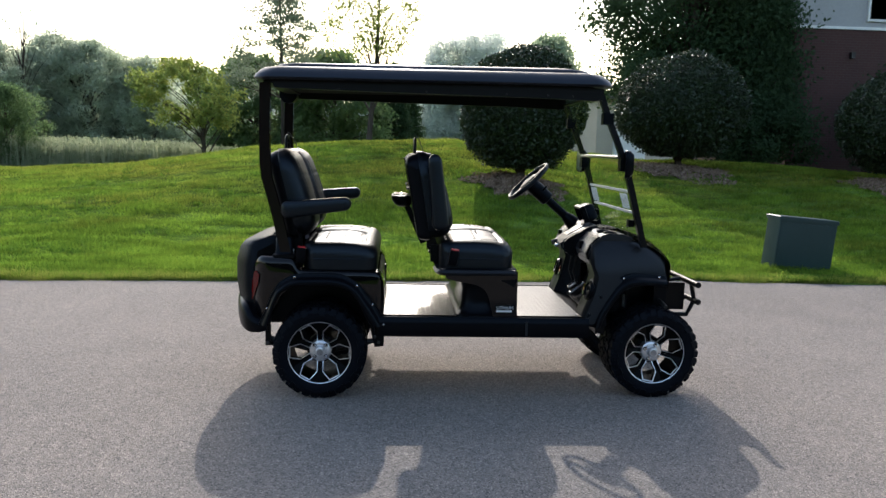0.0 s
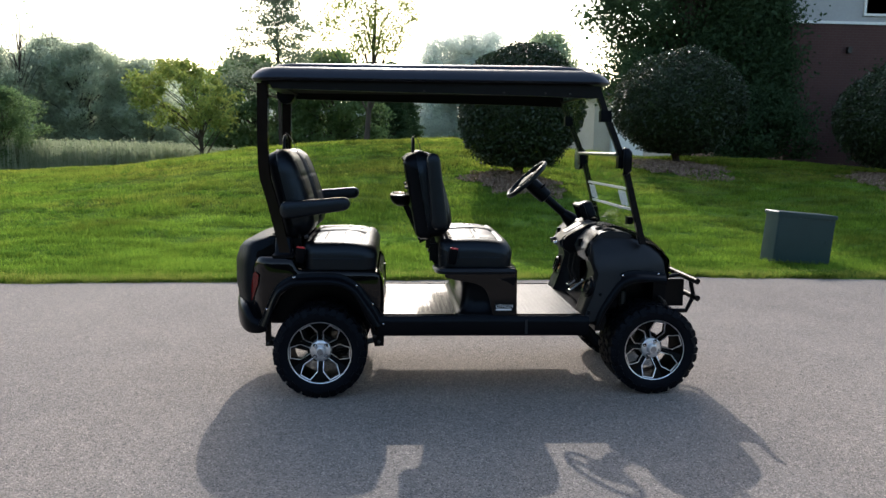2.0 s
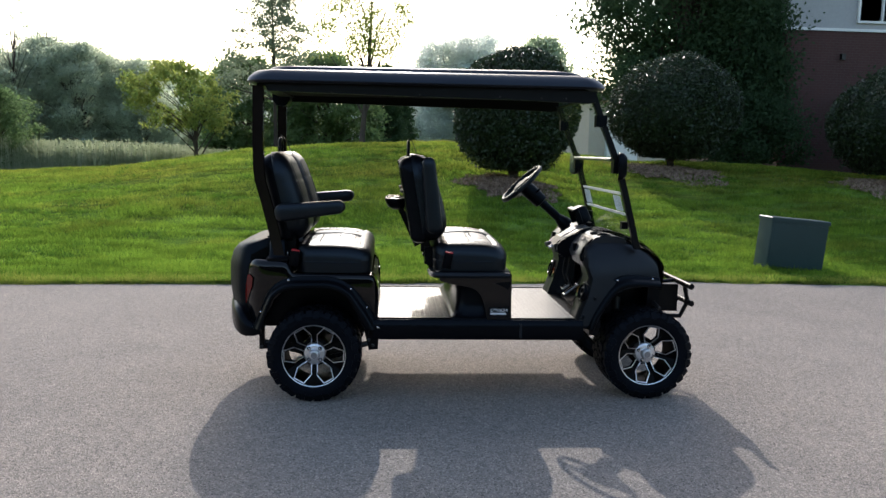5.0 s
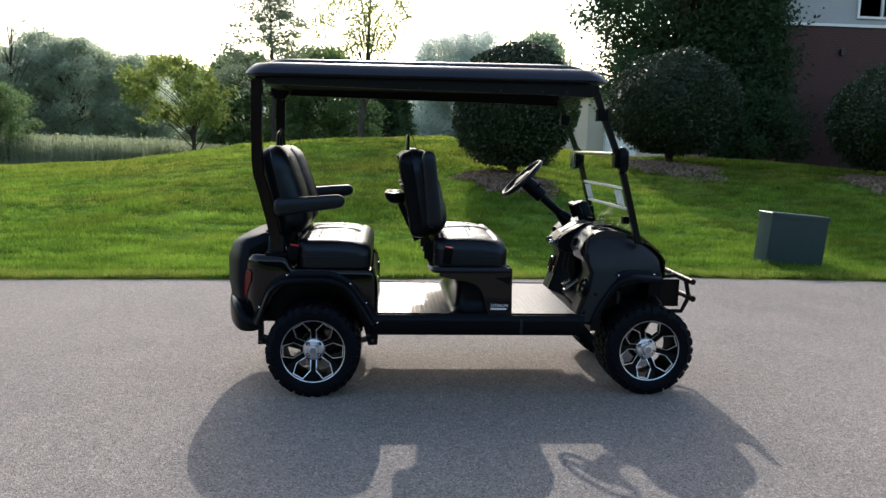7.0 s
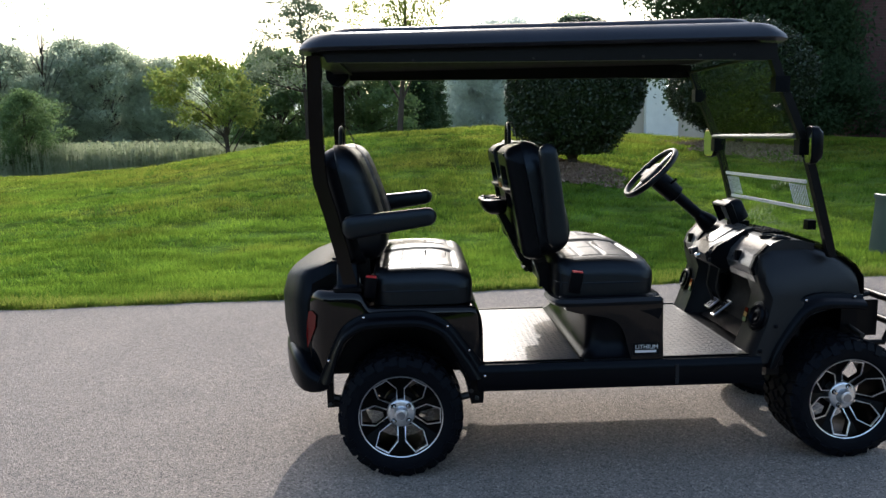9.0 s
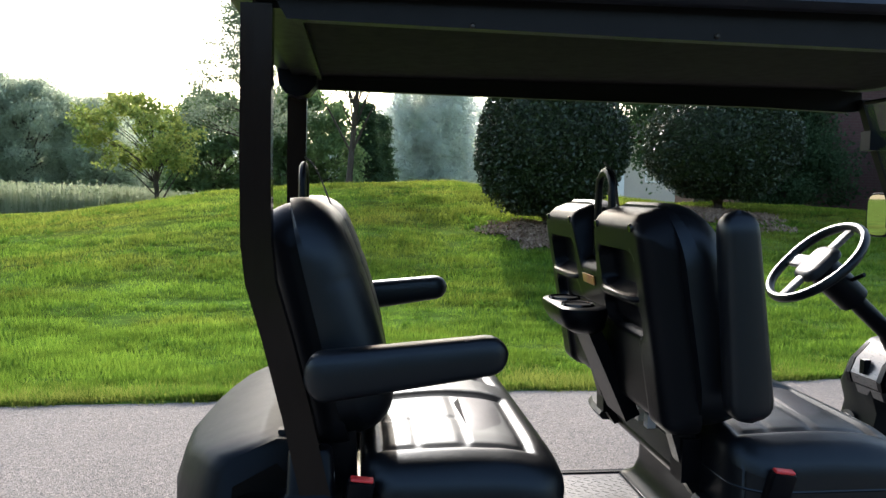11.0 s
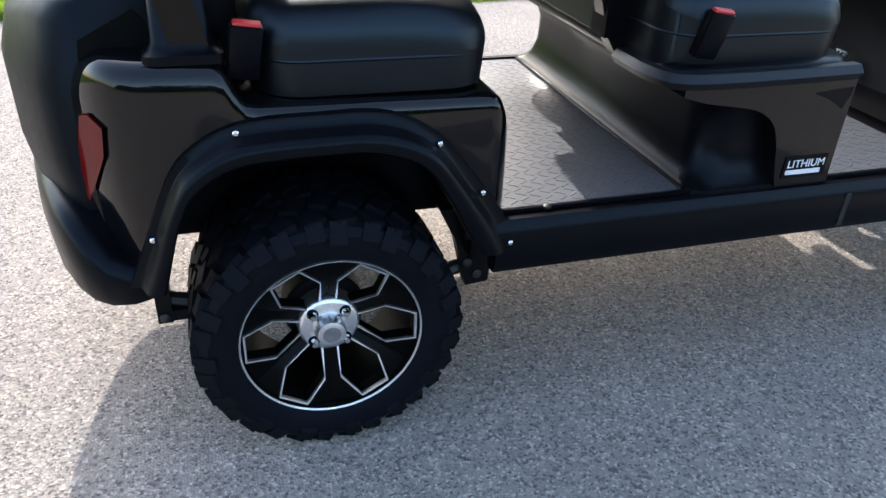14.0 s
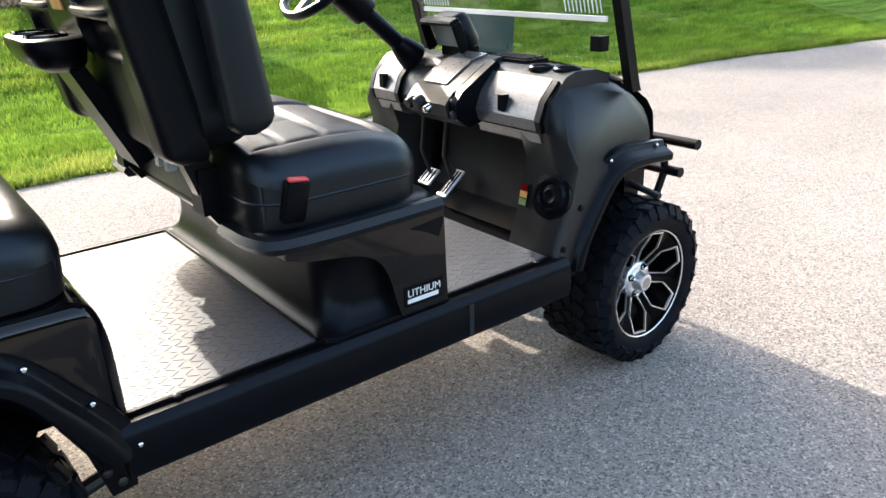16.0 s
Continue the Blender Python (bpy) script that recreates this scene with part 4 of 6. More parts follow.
def quarter_panel(s):
    xs = [-0.448, -0.444, -0.435, -0.42, -0.40, -0.38, -0.36, -0.34, -0.31, -0.28, -0.24, -0.20, -0.18, -0.165, -0.15, -0.14, -0.13, -0.11, -0.05, 0.0, 0.06, 0.12, 0.18, 0.24, 0.28, 0.31, 0.33, 0.345, 0.36, 0.372, 0.38, 0.386]
    tops = ((-0.448, 0.70), (-0.444, 0.765), (-0.435, 0.80), (-0.42, 0.828), (-0.40, 0.85), (-0.38, 0.864), (-0.36, 0.872), (-0.18, 0.868), (-0.165, 0.86), (-0.15, 0.832), (-0.14, 0.805), (-0.13, 0.793), (-0.11, 0.788), (0.33, 0.782), (0.345, 0.778), (0.36, 0.765), (0.372, 0.745), (0.38, 0.72), (0.386, 0.68))
    low = sorted(arch)
    rings = []
    for x in xs:
        zt = float(np.interp(x, [a for a, b in tops], [b for a, b in tops]))
        zb = float(np.interp(x, [a for a, b in low], [b for a, b in low]))
        zb = max(0.462, min(zb, zt - 0.03))
        w = body_side(x)
        r = min(0.05 if x < -0.14 else 0.03, zt - zb)
        row = [(x, s * (w - 0.16), zt), (x, s * (w - r), zt)]
        row += [(x, s * (w - r + r * math.sin(a)), zt - r + r * math.cos(a)) for a in (radians(15 * k) for k in range(1, 7))]
        for k in range(1, 5):
            t = k / 4
            row.append((x, s * (w + 0.004 * math.sin(math.pi * t) - (0.012 * t * t if x < -0.25 else 0)), (zt - r) * (1 - t) + zb * t))
        rings.append(row)
    bm = loft(rings, cap=False, closed=False)
    bmesh.ops.recalc_face_normals(bm, faces=bm.faces)
    bmesh.ops.solidify(bm, geom=bm.faces[:], thickness=0.006)
    return P("quarter_panel", bm, "gloss", "gloss black rounded rear quarter panel", rb, 50)


for s in (-1, 1):
    quarter_panel(s)
P("seat_front_panel", prism([(0.35, 0.53), (0.385, 0.53), (0.375, 0.62), (0.372, 0.74), (0.35, 0.76)], -0.5, 0.5, 0.01), "plastic", "satin black panel under the rear seat", rb)
for y in (-0.32, 0.32):
    P("panel_latch", box(0.372, 0.384, y - 0.03, y + 0.03, 0.655, 0.70, 0.004), "plastic_grey", "", rb)


def flare(outer, inner, side, y_body, y_out, name="fender_flare"):
    o, i = smooth_path([(x, 0, z) for x, z in outer], 5), smooth_path([(x, 0, z) for x, z in inner], 5)
    rings = []
    for a, b in zip(o, i):
        d = b - a
        prof = [(0.0, y_body - 0.012), (0.0, y_body + 0.004), (0.02, y_body + 0.008), (0.26, y_body + 0.012), (0.33, y_body + 0.018), (0.45, y_out - 0.014), (0.56, y_out - 0.003), (0.68, y_out), (0.90, y_out - 0.001), (0.97, y_out - 0.006), (1.0, y_out - 0.018), (0.97, y_out - 0.03), (0.5, y_body - 0.006), (0.3, y_body - 0.014)]
        rings.append([(a.x + d.x * t, side * y, a.z + d.z * t) for t, y in prof])
    return P(name, loft(rings), "plastic", "satin black fender flare", None, 40)


ro = [(-0.372, 0.455), (-0.33, 0.55), (-0.293, 0.64), (-0.245, 0.714), (-0.15, 0.764), (0.0, 0.772), (0.13, 0.766), (0.228, 0.714), (0.30, 0.625), (0.365, 0.54), (0.408, 0.455)]
ri = [(-0.305, 0.455), (-0.283, 0.535), (-0.262, 0.60), (-0.232, 0.65), (-0.155, 0.695), (0.0, 0.705), (0.095, 0.70), (0.182, 0.665), (0.24, 0.585), (0.285, 0.50), (0.315, 0.455)]
fo = [(1.675, 0.45), (1.71, 0.55), (1.775, 0.67), (1.84, 0.755), (1.93, 0.79), (2.04, 0.788), (2.145, 0.78)]
fi = [(1.735, 0.45), (1.765, 0.53), (1.83, 0.63), (1.885, 0.695), (1.95, 0.72), (2.04, 0.722), (2.145, 0.715)]
for s in (-1, 1):
    f = flare(ro, ri, s, HW - 0.008, HW + 0.045)
    for x, z, y in ((-0.153, 0.75, 0.009), (0.222, 0.70, 0.010), (0.318, 0.585, 0.009), (-0.317, 0.555, 0.009), (0.385, 0.475, 0.010)):
        bolt(f, x, s * (HW + y), z, 0.006, s)
    f = flare(fo, fi, s, HW - 0.045, HW + 0.005)
    for x, z in ((1.875, 0.762), (1.71, 0.525), (2.1, 0.772)):
        bolt(f, x, s * (HW - 0.027), z, 0.006, s)
    # tail light, wrapped round the rear corner
    pts = [(-0.456, 0.575), (-0.438, 0.66), (-0.412, 0.762), (-0.395, 0.772), (-0.372, 0.755), (-0.379, 0.70), (-0.412, 0.62), (-0.437, 0.562), (-0.448, 0.560)]
    P("tail_light", bevel(loft([[(x, s * 0.36, z) for x, z in pts], [(x, s * (body_side(max(x, -0.44)) + 0.011), z) for x, z in pts]]), 0.005, 2), "red", "dark red tail light lens")
# rear bumper, swept round both corners
half = [(-0.325, 0.542, 0.405, 0.468), (-0.37, 0.545, 0.395, 0.478), (-0.415, 0.535, 0.392, 0.495), (-0.45, 0.512, 0.395, 0.53), (-0.478, 0.475, 0.40, 0.56), (-0.508, 0.41, 0.405, 0.572), (-0.546, 0.28, 0.41, 0.575), (-0.574, 0.14, 0.41, 0.575), (-0.582, 0.02, 0.41, 0.575)]
ways = [(x, -y, a, b) for x, y, a, b in half] + [(x, y, a, b) for x, y, a, b in reversed(half)]
rings = []
for k, (x, y, za, zb) in enumerate(ways):
    p, q = ways[max(0, k - 1)], ways[min(len(ways) - 1, k + 1)]
    d = Vector((q[0] - p[0], q[1] - p[1], 0)).normalized()
    n = Vector((-d.y, d.x, 0))
    if n.dot(Vector((x + 0.1, y, 0))) < 0:
        n = -n
    h = zb - za
    sect = [(-0.12, 0.03), (-0.02, 0.0), (-0.006, 0.004), (0.0, 0.02), (0.004, h * 0.5), (0.002, h - 0.028), (-0.006, h - 0.012), (-0.02, h - 0.002), (-0.035, h), (-0.12, h - 0.002)]
    rings.append([Vector((x, y, za + b)) + n * a for a, b in sect])
P("rear_bumper", loft(rings), "plastic", "satin black rear bumper with rounded corners", None, 50)
cover = [(-0.40, 0.53), (-0.485, 0.535), (-0.505, 0.66), (-0.505, 0.80), (-0.48, 0.915), (-0.455, 0.945), (-0.30, 0.99), (-0.24, 0.985), (-0.23, 0.82), (-0.38, 0.78)]
swell = ((0.44, -0.055), (0.40, -0.02), (0.34, 0.01), (0.26, 0.05), (0.15, 0.075), (0.0, 0.09))
swell = [(-y, d) for y, d in swell] + [(y, d) for y, d in reversed(swell[:-1])]
bm = loft([[(x - d * min(1.0, max(0.0, (-0.36 - x) / 0.09)), y, z - (0.45 * max(d, 0.0) if z > 0.9 and x < -0.4 else 0.0)) for x, z in cover] for y, d in swell])
rc = P("rear_cover", bevel(bm, 0.03, 4, 40), "cover_black", "satin black rear storage cover", None, 60)
for s in (-1, 1):
    # Dark plate paints the shade of a deep opening onto the cover's side.
    P("cover_shade_patch", prism([(-0.405, 0.80), (-0.395, 0.885), (-0.30, 0.935), (-0.27, 0.90), (-0.30, 0.83), (-0.41, 0.79)], s * 0.43, s * 0.4415, 0.003), "flat_black", "", rc)
    P("latch_strap", box(-0.30, -0.23, s * 0.40 - 0.012, s * 0.40 + 0.012, 0.988, 1.0, 0.003), "plastic_grey", "", rc)

# front body
col = [(1.61, 0.47), (1.625, 0.52), (1.672, 0.65), (1.698, 0.77), (1.668, 0.86), (1.68, 0.965), (1.74, 1.0), (1.90, 1.005), (1.98, 0.985), (2.08, 0.945), (2.15, 0.90), (2.185, 0.855), (2.195, 0.79), (2.19, 0.73), (2.13, 0.715), (1.94, 0.71), (1.87, 0.68), (1.80, 0.58), (1.745, 0.47)]
for s in (-1, 1):
    inner = [(x + (0.12 if x < 1.70 and z < 0.9 else 0.0), z) for x, z in col]
    mid = [(x + (0.012 if x < 1.70 and z < 0.9 else 0.0), z) for x, z in col]
    cap_ring = [(x + (1.88 - x) * 0.09, z - (z - 0.78) * 0.17) if z > 0.78 else (x + (0.02 if x < 1.7 else 0.0), z) for x, z in col]
    low = [(x + (0.005 if x < 1.70 and z < 0.9 else 0.0), z) for x, z in col]
    bm = loft([[(x, s * 0.27, z) for x, z in inner], [(x, s * 0.345, z) for x, z in low], [(x, s * 0.45, z) for x, z in mid], [(x, s * (HW - 0.055), z) for x, z in col], [(x, s * (HW - 0.02), z) for x, z in cap_ring]])
    for v in bm.verts:
        if abs(v.co.y) > 0.5:
            v.co.y -= s * (0.07 * max(0.0, (v.co.z - 0.78) / 0.22) ** 1.3 + 0.10 * max(0.0, (v.co.x - 1.93) / 0.26) ** 1.4)
    sc = P("side_cowl", bevel(bm, 0.012, 2), "cowl", "satin black side cowl", None, 50)
    for x, z in ((1.735, 0.645), (1.665, 0.53)):
        bolt(sc, x, s * (HW - 0.018), z, 0.011, s, "plastic")
    # door speaker on the inner leg panel
    m = Matrix.Translation((1.675, s * 0.478, 0.68)) @ Matrix.Rotation(radians(-6 * s), 4, "Z") @ Matrix.Rotation(radians(16), 4, "Y")
    bm = lathe([(0.0, 0.0), (0.02, -0.008), (0.036, -0.004), (0.042, -0.014), (0.05, -0.014), (0.056, -0.004), (0.07, -0.002), (0.07, 0.01)], 32, "x")
    bmesh.ops.transform(bm, matrix=m, verts=bm.verts)
    P("speaker", bm, "plastic", "round black speaker", sc)
    q = Matrix.Translation((1.672, s * 0.368, 0.66)) @ Matrix.Rotation(radians(12), 4, "Y")
    st = P("warning_sticker", add_box(bmesh.new(), -0.004, 0.0, -0.017, 0.017, -0.036, 0.036, q), "footwell", "small warning sticker with red and yellow bands", sc)
    for z0, z1, mk in ((0.014, 0.034, "red"), (-0.008, 0.012, "label"), (-0.032, -0.012, "leafy_label")):
        P("sticker_band", add_box(bmesh.new(), -0.0052, -0.0035, -0.015, 0.015, z0, z1, q), mk, "", st)
hood_top = []
for x, z in ((1.72, 0.985), (1.80, 1.012), (1.90, 1.02), (2.0, 1.0), (2.1, 0.955), (2.17, 0.9), (2.21, 0.84), (2.215, 0.76), (2.2, 0.68)):
    hood_top.append((x, z))
rings = []
for x, z in hood_top:
    row = []
    for k in range(13):
        u = -1 + k / 6
        row.append((x + 0.035 * (1 - u * u) * (x > 2.0), u * 0.42, z + 0.02 * (1 - u * u)))
    rings.append(row)
bm = loft(rings, cap=False, closed=False)
bmesh.ops.solidify(bm, geom=bm.faces[:], thickness=-0.02)
P("hood", bm, "gloss", "gloss black front hood")
P("firewall", prism([(1.74, 0.5), (1.70, 0.509), (1.79, 0.55), (1.845, 0.66), (1.85, 0.80), (1.80, 0.90), (1.9, 0.95), (1.97, 0.5)], -0.30, 0.30, 0.01), "footwell", "dark foot well panel")
# Unseen pan, added to keep sunlight off the ground behind the front wheel.
P("light_block_pan", box(1.735, 2.2, -0.36, 0.36, 0.425, 0.44, 0.004), "flat_black", "unseen black pan added to block light under the front")
P("radiator_panel", box(2.12, 2.2, -0.4, 0.4, 0.52, 0.74, 0.02), "plastic", "black front lower panel")
for s in (-1, 1):
    hl = P("headlight", box(2.185, 2.235, s * 0.30 - 0.09, s * 0.30 + 0.09, 0.76, 0.85, 0.02, 3), "clear", "clear front headlight")
    hl.visible_shadow = False
    bm = tube([(2.16, s * 0.38, 0.60), (2.16, s * 0.52, 0.58)], 0.012, 8)
    P("tie_rod", bm, "dark_metal", "steel steering rod")

# dash
dash = [(1.675, 0.865), (1.665, 0.90), (1.685, 0.955), (1.745, 1.02), (1.79, 1.034), (1.88, 1.03), (1.94, 1.012), (1.94, 0.95), (1.85, 0.86), (1.75, 0.835)]
ds = P("dashboard", prism(dash, -0.46, 0.46, 0.016, 3), "plastic_grey", "dark grey moulded dashboard")
for y0, y1 in ((-0.425, -0.15), (0.29, 0.425)):
    pts = [(1.662, 0.87), (1.652, 0.905), (1.672, 0.958), (1.728, 1.016), (1.74, 1.005), (1.70, 0.95), (1.68, 0.9), (1.69, 0.87)]
    P("dash_panel", prism(pts, y0, y1, 0.008), "carbon", "silver-grey glossy dash panel", ds)
    P("panel_frame", prism([(x - 0.003, z - 0.003) for x, z in pts[:4]] + [(1.75, 1.0), (1.71, 0.87)], y0 - 0.025, y0 - 0.004, 0.006), "plastic", "", ds)
    P("panel_frame", prism([(x - 0.003, z - 0.003) for x, z in pts[:4]] + [(1.75, 1.0), (1.71, 0.87)], y1 + 0.004, y1 + 0.025, 0.006), "plastic", "", ds)
    yc = (y0 + y1) / 2
    P("panel_latch", box(1.645, 1.67, yc - 0.012, yc + 0.012, 0.915, 0.965, 0.006), "plastic", "", ds)
    lip = [(1.672, 0.862), (1.685, 0.83), (1.73, 0.812), (1.80, 0.82), (1.80, 0.86), (1.70, 0.872)]
    P("glove_tray", prism(lip, y0, y1, 0.008), "carbon", "grey lower tray under the dash", ds)
cons = [(1.565, 0.885), (1.555, 0.925), (1.585, 0.958), (1.72, 1.035), (1.80, 1.05), (1.83, 1.04), (1.80, 0.98), (1.70, 0.845), (1.62, 0.85)]
P("centre_console", prism(cons, -0.13, 0.075, 0.014, 3), "plastic_grey", "dark grey centre console", ds)
P("console_pad", prism([(1.61, 0.978), (1.72, 1.042), (1.79, 1.056), (1.79, 1.04), (1.72, 1.02)], -0.07, 0.05, 0.006), "carbon", "pale console top panel", ds)
P("console_wing", prism([(1.575, 0.88), (1.57, 0.93), (1.60, 0.965), (1.74, 1.045), (1.76, 1.03), (1.69, 0.93), (1.68, 0.86), (1.62, 0.85)], -0.165, -0.128, 0.008), "plastic", "", ds)
for k, (y, z, r) in enumerate(((0.045, 0.915, 0.019), (0.0, 0.922, 0.021), (-0.05, 0.908, 0.013))):
    m = Matrix.Translation((1.555, y, z)) @ Matrix.Rotation(radians(-15), 4, "Y")
    bm = lathe([(0.0, -0.022), (r * 0.8, -0.021), (r * 0.95, -0.016), (r, 0.01)], 20, "x")
    bmesh.ops.transform(bm, matrix=m, verts=bm.verts)
    P("switch_knob", bm, "plastic_grey" if k < 2 else "chrome", "", ds)
for z, r in ((0.935, 0.014), (0.895, 0.016)):
    m = Matrix.Translation((1.585, -0.145, z)) @ Matrix.Rotation(radians(-15), 4, "Y")
    bm = lathe([(0.0, -0.016), (r * 0.6, -0.018), (r, -0.012), (r, 0.012)], 18, "x")
    bmesh.ops.transform(bm, matrix=m, verts=bm.verts)
    P("socket", bm, "plastic_grey", "", ds)
for y in (-0.32, -0.405):
    c = (1.80 - (y + 0.36) * 0.25, y, 1.034)
    P("cup_holder", lathe([(0.028, -0.02), (0.032, 0.004), (0.039, 0.007), (0.043, 0.003), (0.044, -0.006)], 32, "z", c), "plastic", "round black cup holder", ds)
    P("cup_floor", lathe([(0.0, -0.001), (0.032, -0.001)], 24, "z", c), "wheel_black", "", ds)
P("dash_vent", box(1.80, 1.90, -0.24, -0.05, 1.03, 1.044, 0.005), "plastic", "black dash vent frame", ds)
for k in range(4):
    P("vent_slat", box(1.815 + 0.022 * k, 1.822 + 0.022 * k, -0.23, -0.06, 1.044, 1.05, 0.001, 1), "plastic_grey", "", ds)
# display
m = Matrix.Translation((1.81, 0.115, 1.125)) @ Matrix.Rotation(radians(-22), 4, "Y") @ Matrix.Scale(0.8, 4)
hood_pts = [(-0.115, -0.065), (-0.085, 0.055), (-0.065, 0.075), (0.065, 0.075), (0.085, 0.055), (0.115, -0.065)]
bm = loft([[(x, a * s_, b * s_) for a, b in hood_pts] for x, s_ in ((-0.05, 1.05), (0.0, 1.0), (0.03, 0.85))])
bmesh.ops.transform(bm, matrix=m, verts=bm.verts)
dsp = P("display", bevel(bm, 0.006), "plastic", "hooded dashboard display")
bm = add_box(bmesh.new(), -0.0545, -0.0525, -0.095, 0.095, -0.058, 0.05, m)
P("screen", bm, "screen", "pale glossy display screen", dsp)
bm = bmesh.new()
for y0, y1, z0, z1 in ((-0.11, 0.11, 0.058, 0.08), (-0.118, -0.1, -0.065, 0.065), (0.1, 0.118, -0.065, 0.065)):
    add_box(bm, -0.1, -0.05, y0, y1, z0, z1, m)
P("display_hood", bevel(bm, 0.005, 1), "plastic", "", dsp)
P("display_foot", box(1.79, 1.86, 0.055, 0.175, 1.02, 1.065, 0.006), "plastic", "", dsp)

# steering
SC = Vector((1.392, 0.27, 1.318))
axis_d = Vector((-0.69, 0, 0.724)).normalized()
sm = Matrix.Translation(SC) @ axis_d.to_track_quat("Z", "Y").to_matrix().to_4x4()
bm = bmesh.new()
N = 40
rings = []
for k in range(N):
    a = 2 * math.pi * k / N
    sq = 1 - 0.10 * max(0, math.cos(a - math.pi)) ** 4
    c = Vector((0.168 * math.cos(a) * sq, 0.172 * math.sin(a), 0))
    d = c.normalized()
    rings.append([c + d * 0.0145 * math.cos(b) + Vector((0, 0, 0.016 * math.sin(b))) for b in (2 * math.pi * j / 10 for j in range(10))])
rings.append(rings[0])
bm = loft(rings, cap=False)
bmesh.ops.remove_doubles(bm, verts=bm.verts, dist=1e-5)
bmesh.ops.transform(bm, matrix=sm, verts=bm.verts)
sw = P("steering_wheel", bm, "vinyl", "black three-spoke steering wheel")
bm = pad(0.12, 0.15, 0.03, 0.02, corner=0.04, n=16, m=sm @ Matrix.Translation((0, 0, -0.02)))
P("horn_pad", bm, "plastic_grey", "grey centre pad", sw)
for a, w in ((90, 0.035), (-90, 0.035), (180, 0.05)):
    q = sm @ Matrix.Rotation(radians(a), 4, "Z")
    bm = box(0.05, 0.158, -w / 2, w / 2, -0.016, 0.002, 0.005, 2, q)
    P("spoke", bm, "carbon", "silver-grey spoke", sw)
down = -axis_d
rot = Vector((0.38, 0, -0.33)).normalized()
bm = tube([SC + down * 0.01, SC + rot * 0.08, SC + rot * 0.19, SC + rot * 0.2, SC + rot * 0.46], [0.05, 0.055, 0.052, 0.03, 0.03], 14)
P("steering_column", bm, "plastic", "black steering column")
bm = lathe([(0.03, 0.0), (0.038, 0.02), (0.048, 0.05), (0.055, 0.09)], 16, "z")
bmesh.ops.transform(bm, matrix=Matrix.Translation(SC + rot * 0.36) @ rot.to_track_quat("Z", "Y").to_matrix().to_4x4(), verts=bm.verts)
P("column_boot", bm, "plastic", "black column boot")
P("shift_lever", tube([SC + rot * 0.12, SC + rot * 0.11 + Vector((0.03, -0.09, 0.04))], 0.007, 8), "plastic")
# pedals
for y, w, h, name in ((0.07, 0.05, 0.125, "accelerator_pedal"), (0.20, 0.07, 0.075, "brake_pedal")):
    m = Matrix.Translation((1.73, y, 0.59)) @ Matrix.Rotation(radians(-38), 4, "Y")
    pd = P(name, box(-h / 2, h / 2, -w / 2, w / 2, -0.006, 0.006, 0.004, 1, m), "silver", "silver pedal with black rubber strips")
    for k in range(3):
        yy = (k - 1) * w * 0.3
        P("rubber_strip", box(-h * 0.42, h * 0.42, yy - 0.004, yy + 0.004, 0.006, 0.009, 0.001, 1, m), "rubber", "", pd)
    P("pedal_arm", tube([(1.74, y, 0.595), (1.70, y, 0.70), (1.72, y, 0.84)], 0.007, 8), "dark_metal", "", pd)


# seats
def seat_cushion(x0, x1, z0, h, label):
    lx, ly = x1 - x0, 1.06
    seams = []
    for s in (-1, 1):
        c = 0.255 * s
        seams += [("x", 0.005, c - 0.165, c + 0.165, 0.006)]
        seams += [("y", c, -lx * 0.36, 0.005, 0.005), ("x", -0.105, c - 0.165, c + 0.165, 0.004)]

    def swell(x, y):
        u = abs(abs(y) - 0.255) / 0.175
        v = (x + 0.02) / 0.165
        inside = max(u, abs(v))
        edge = 1 / (1 + math.exp(-(inside - 1) * 22))
        groove = 0.009 * math.exp(-((inside - 1.0) / 0.06) ** 2)
        ends = 0.038 * max(0.0, (abs(y) - 0.36) / 0.17) ** 1.7 + 0.028 * max(0.0, (x - 0.08) / 0.15) ** 1.7
        return 0.016 - 0.012 * (1 - edge) - groove - ends - 0.02 * max(0, x / lx)
    m = Matrix.Translation(((x0 + x1) / 2, 0, z0))
    cu = P("seat_cushion", pad(lx, ly, h, 0.052, seams, 0.022, 0.095, 130, m, swell), "vinyl", label, None, 60)
    for s in (-1, 1):
        mm = m @ Matrix.Translation((0.066, 0.255 * s, h + 0.002)) @ Matrix.Rotation(radians(8), 4, "Y") @ Matrix.Rotation(radians(-5 * s), 4, "X")
        P("cushion_panel", pad(0.112, 0.285, 0.014, 0.012, (), 0.006, 0.03, 24, mm), "vinyl_mesh", "perforated black vinyl panel", cu)
    zp = z0 + h * 0.40
    loop = rrect(x0 + 0.0035, x1 - 0.0035, 0.5265, zp, 0.093, 10)
    P("piping", tube(loop + loop[:1], 0.0035, 6), "vinyl", "", cu)
    return cu


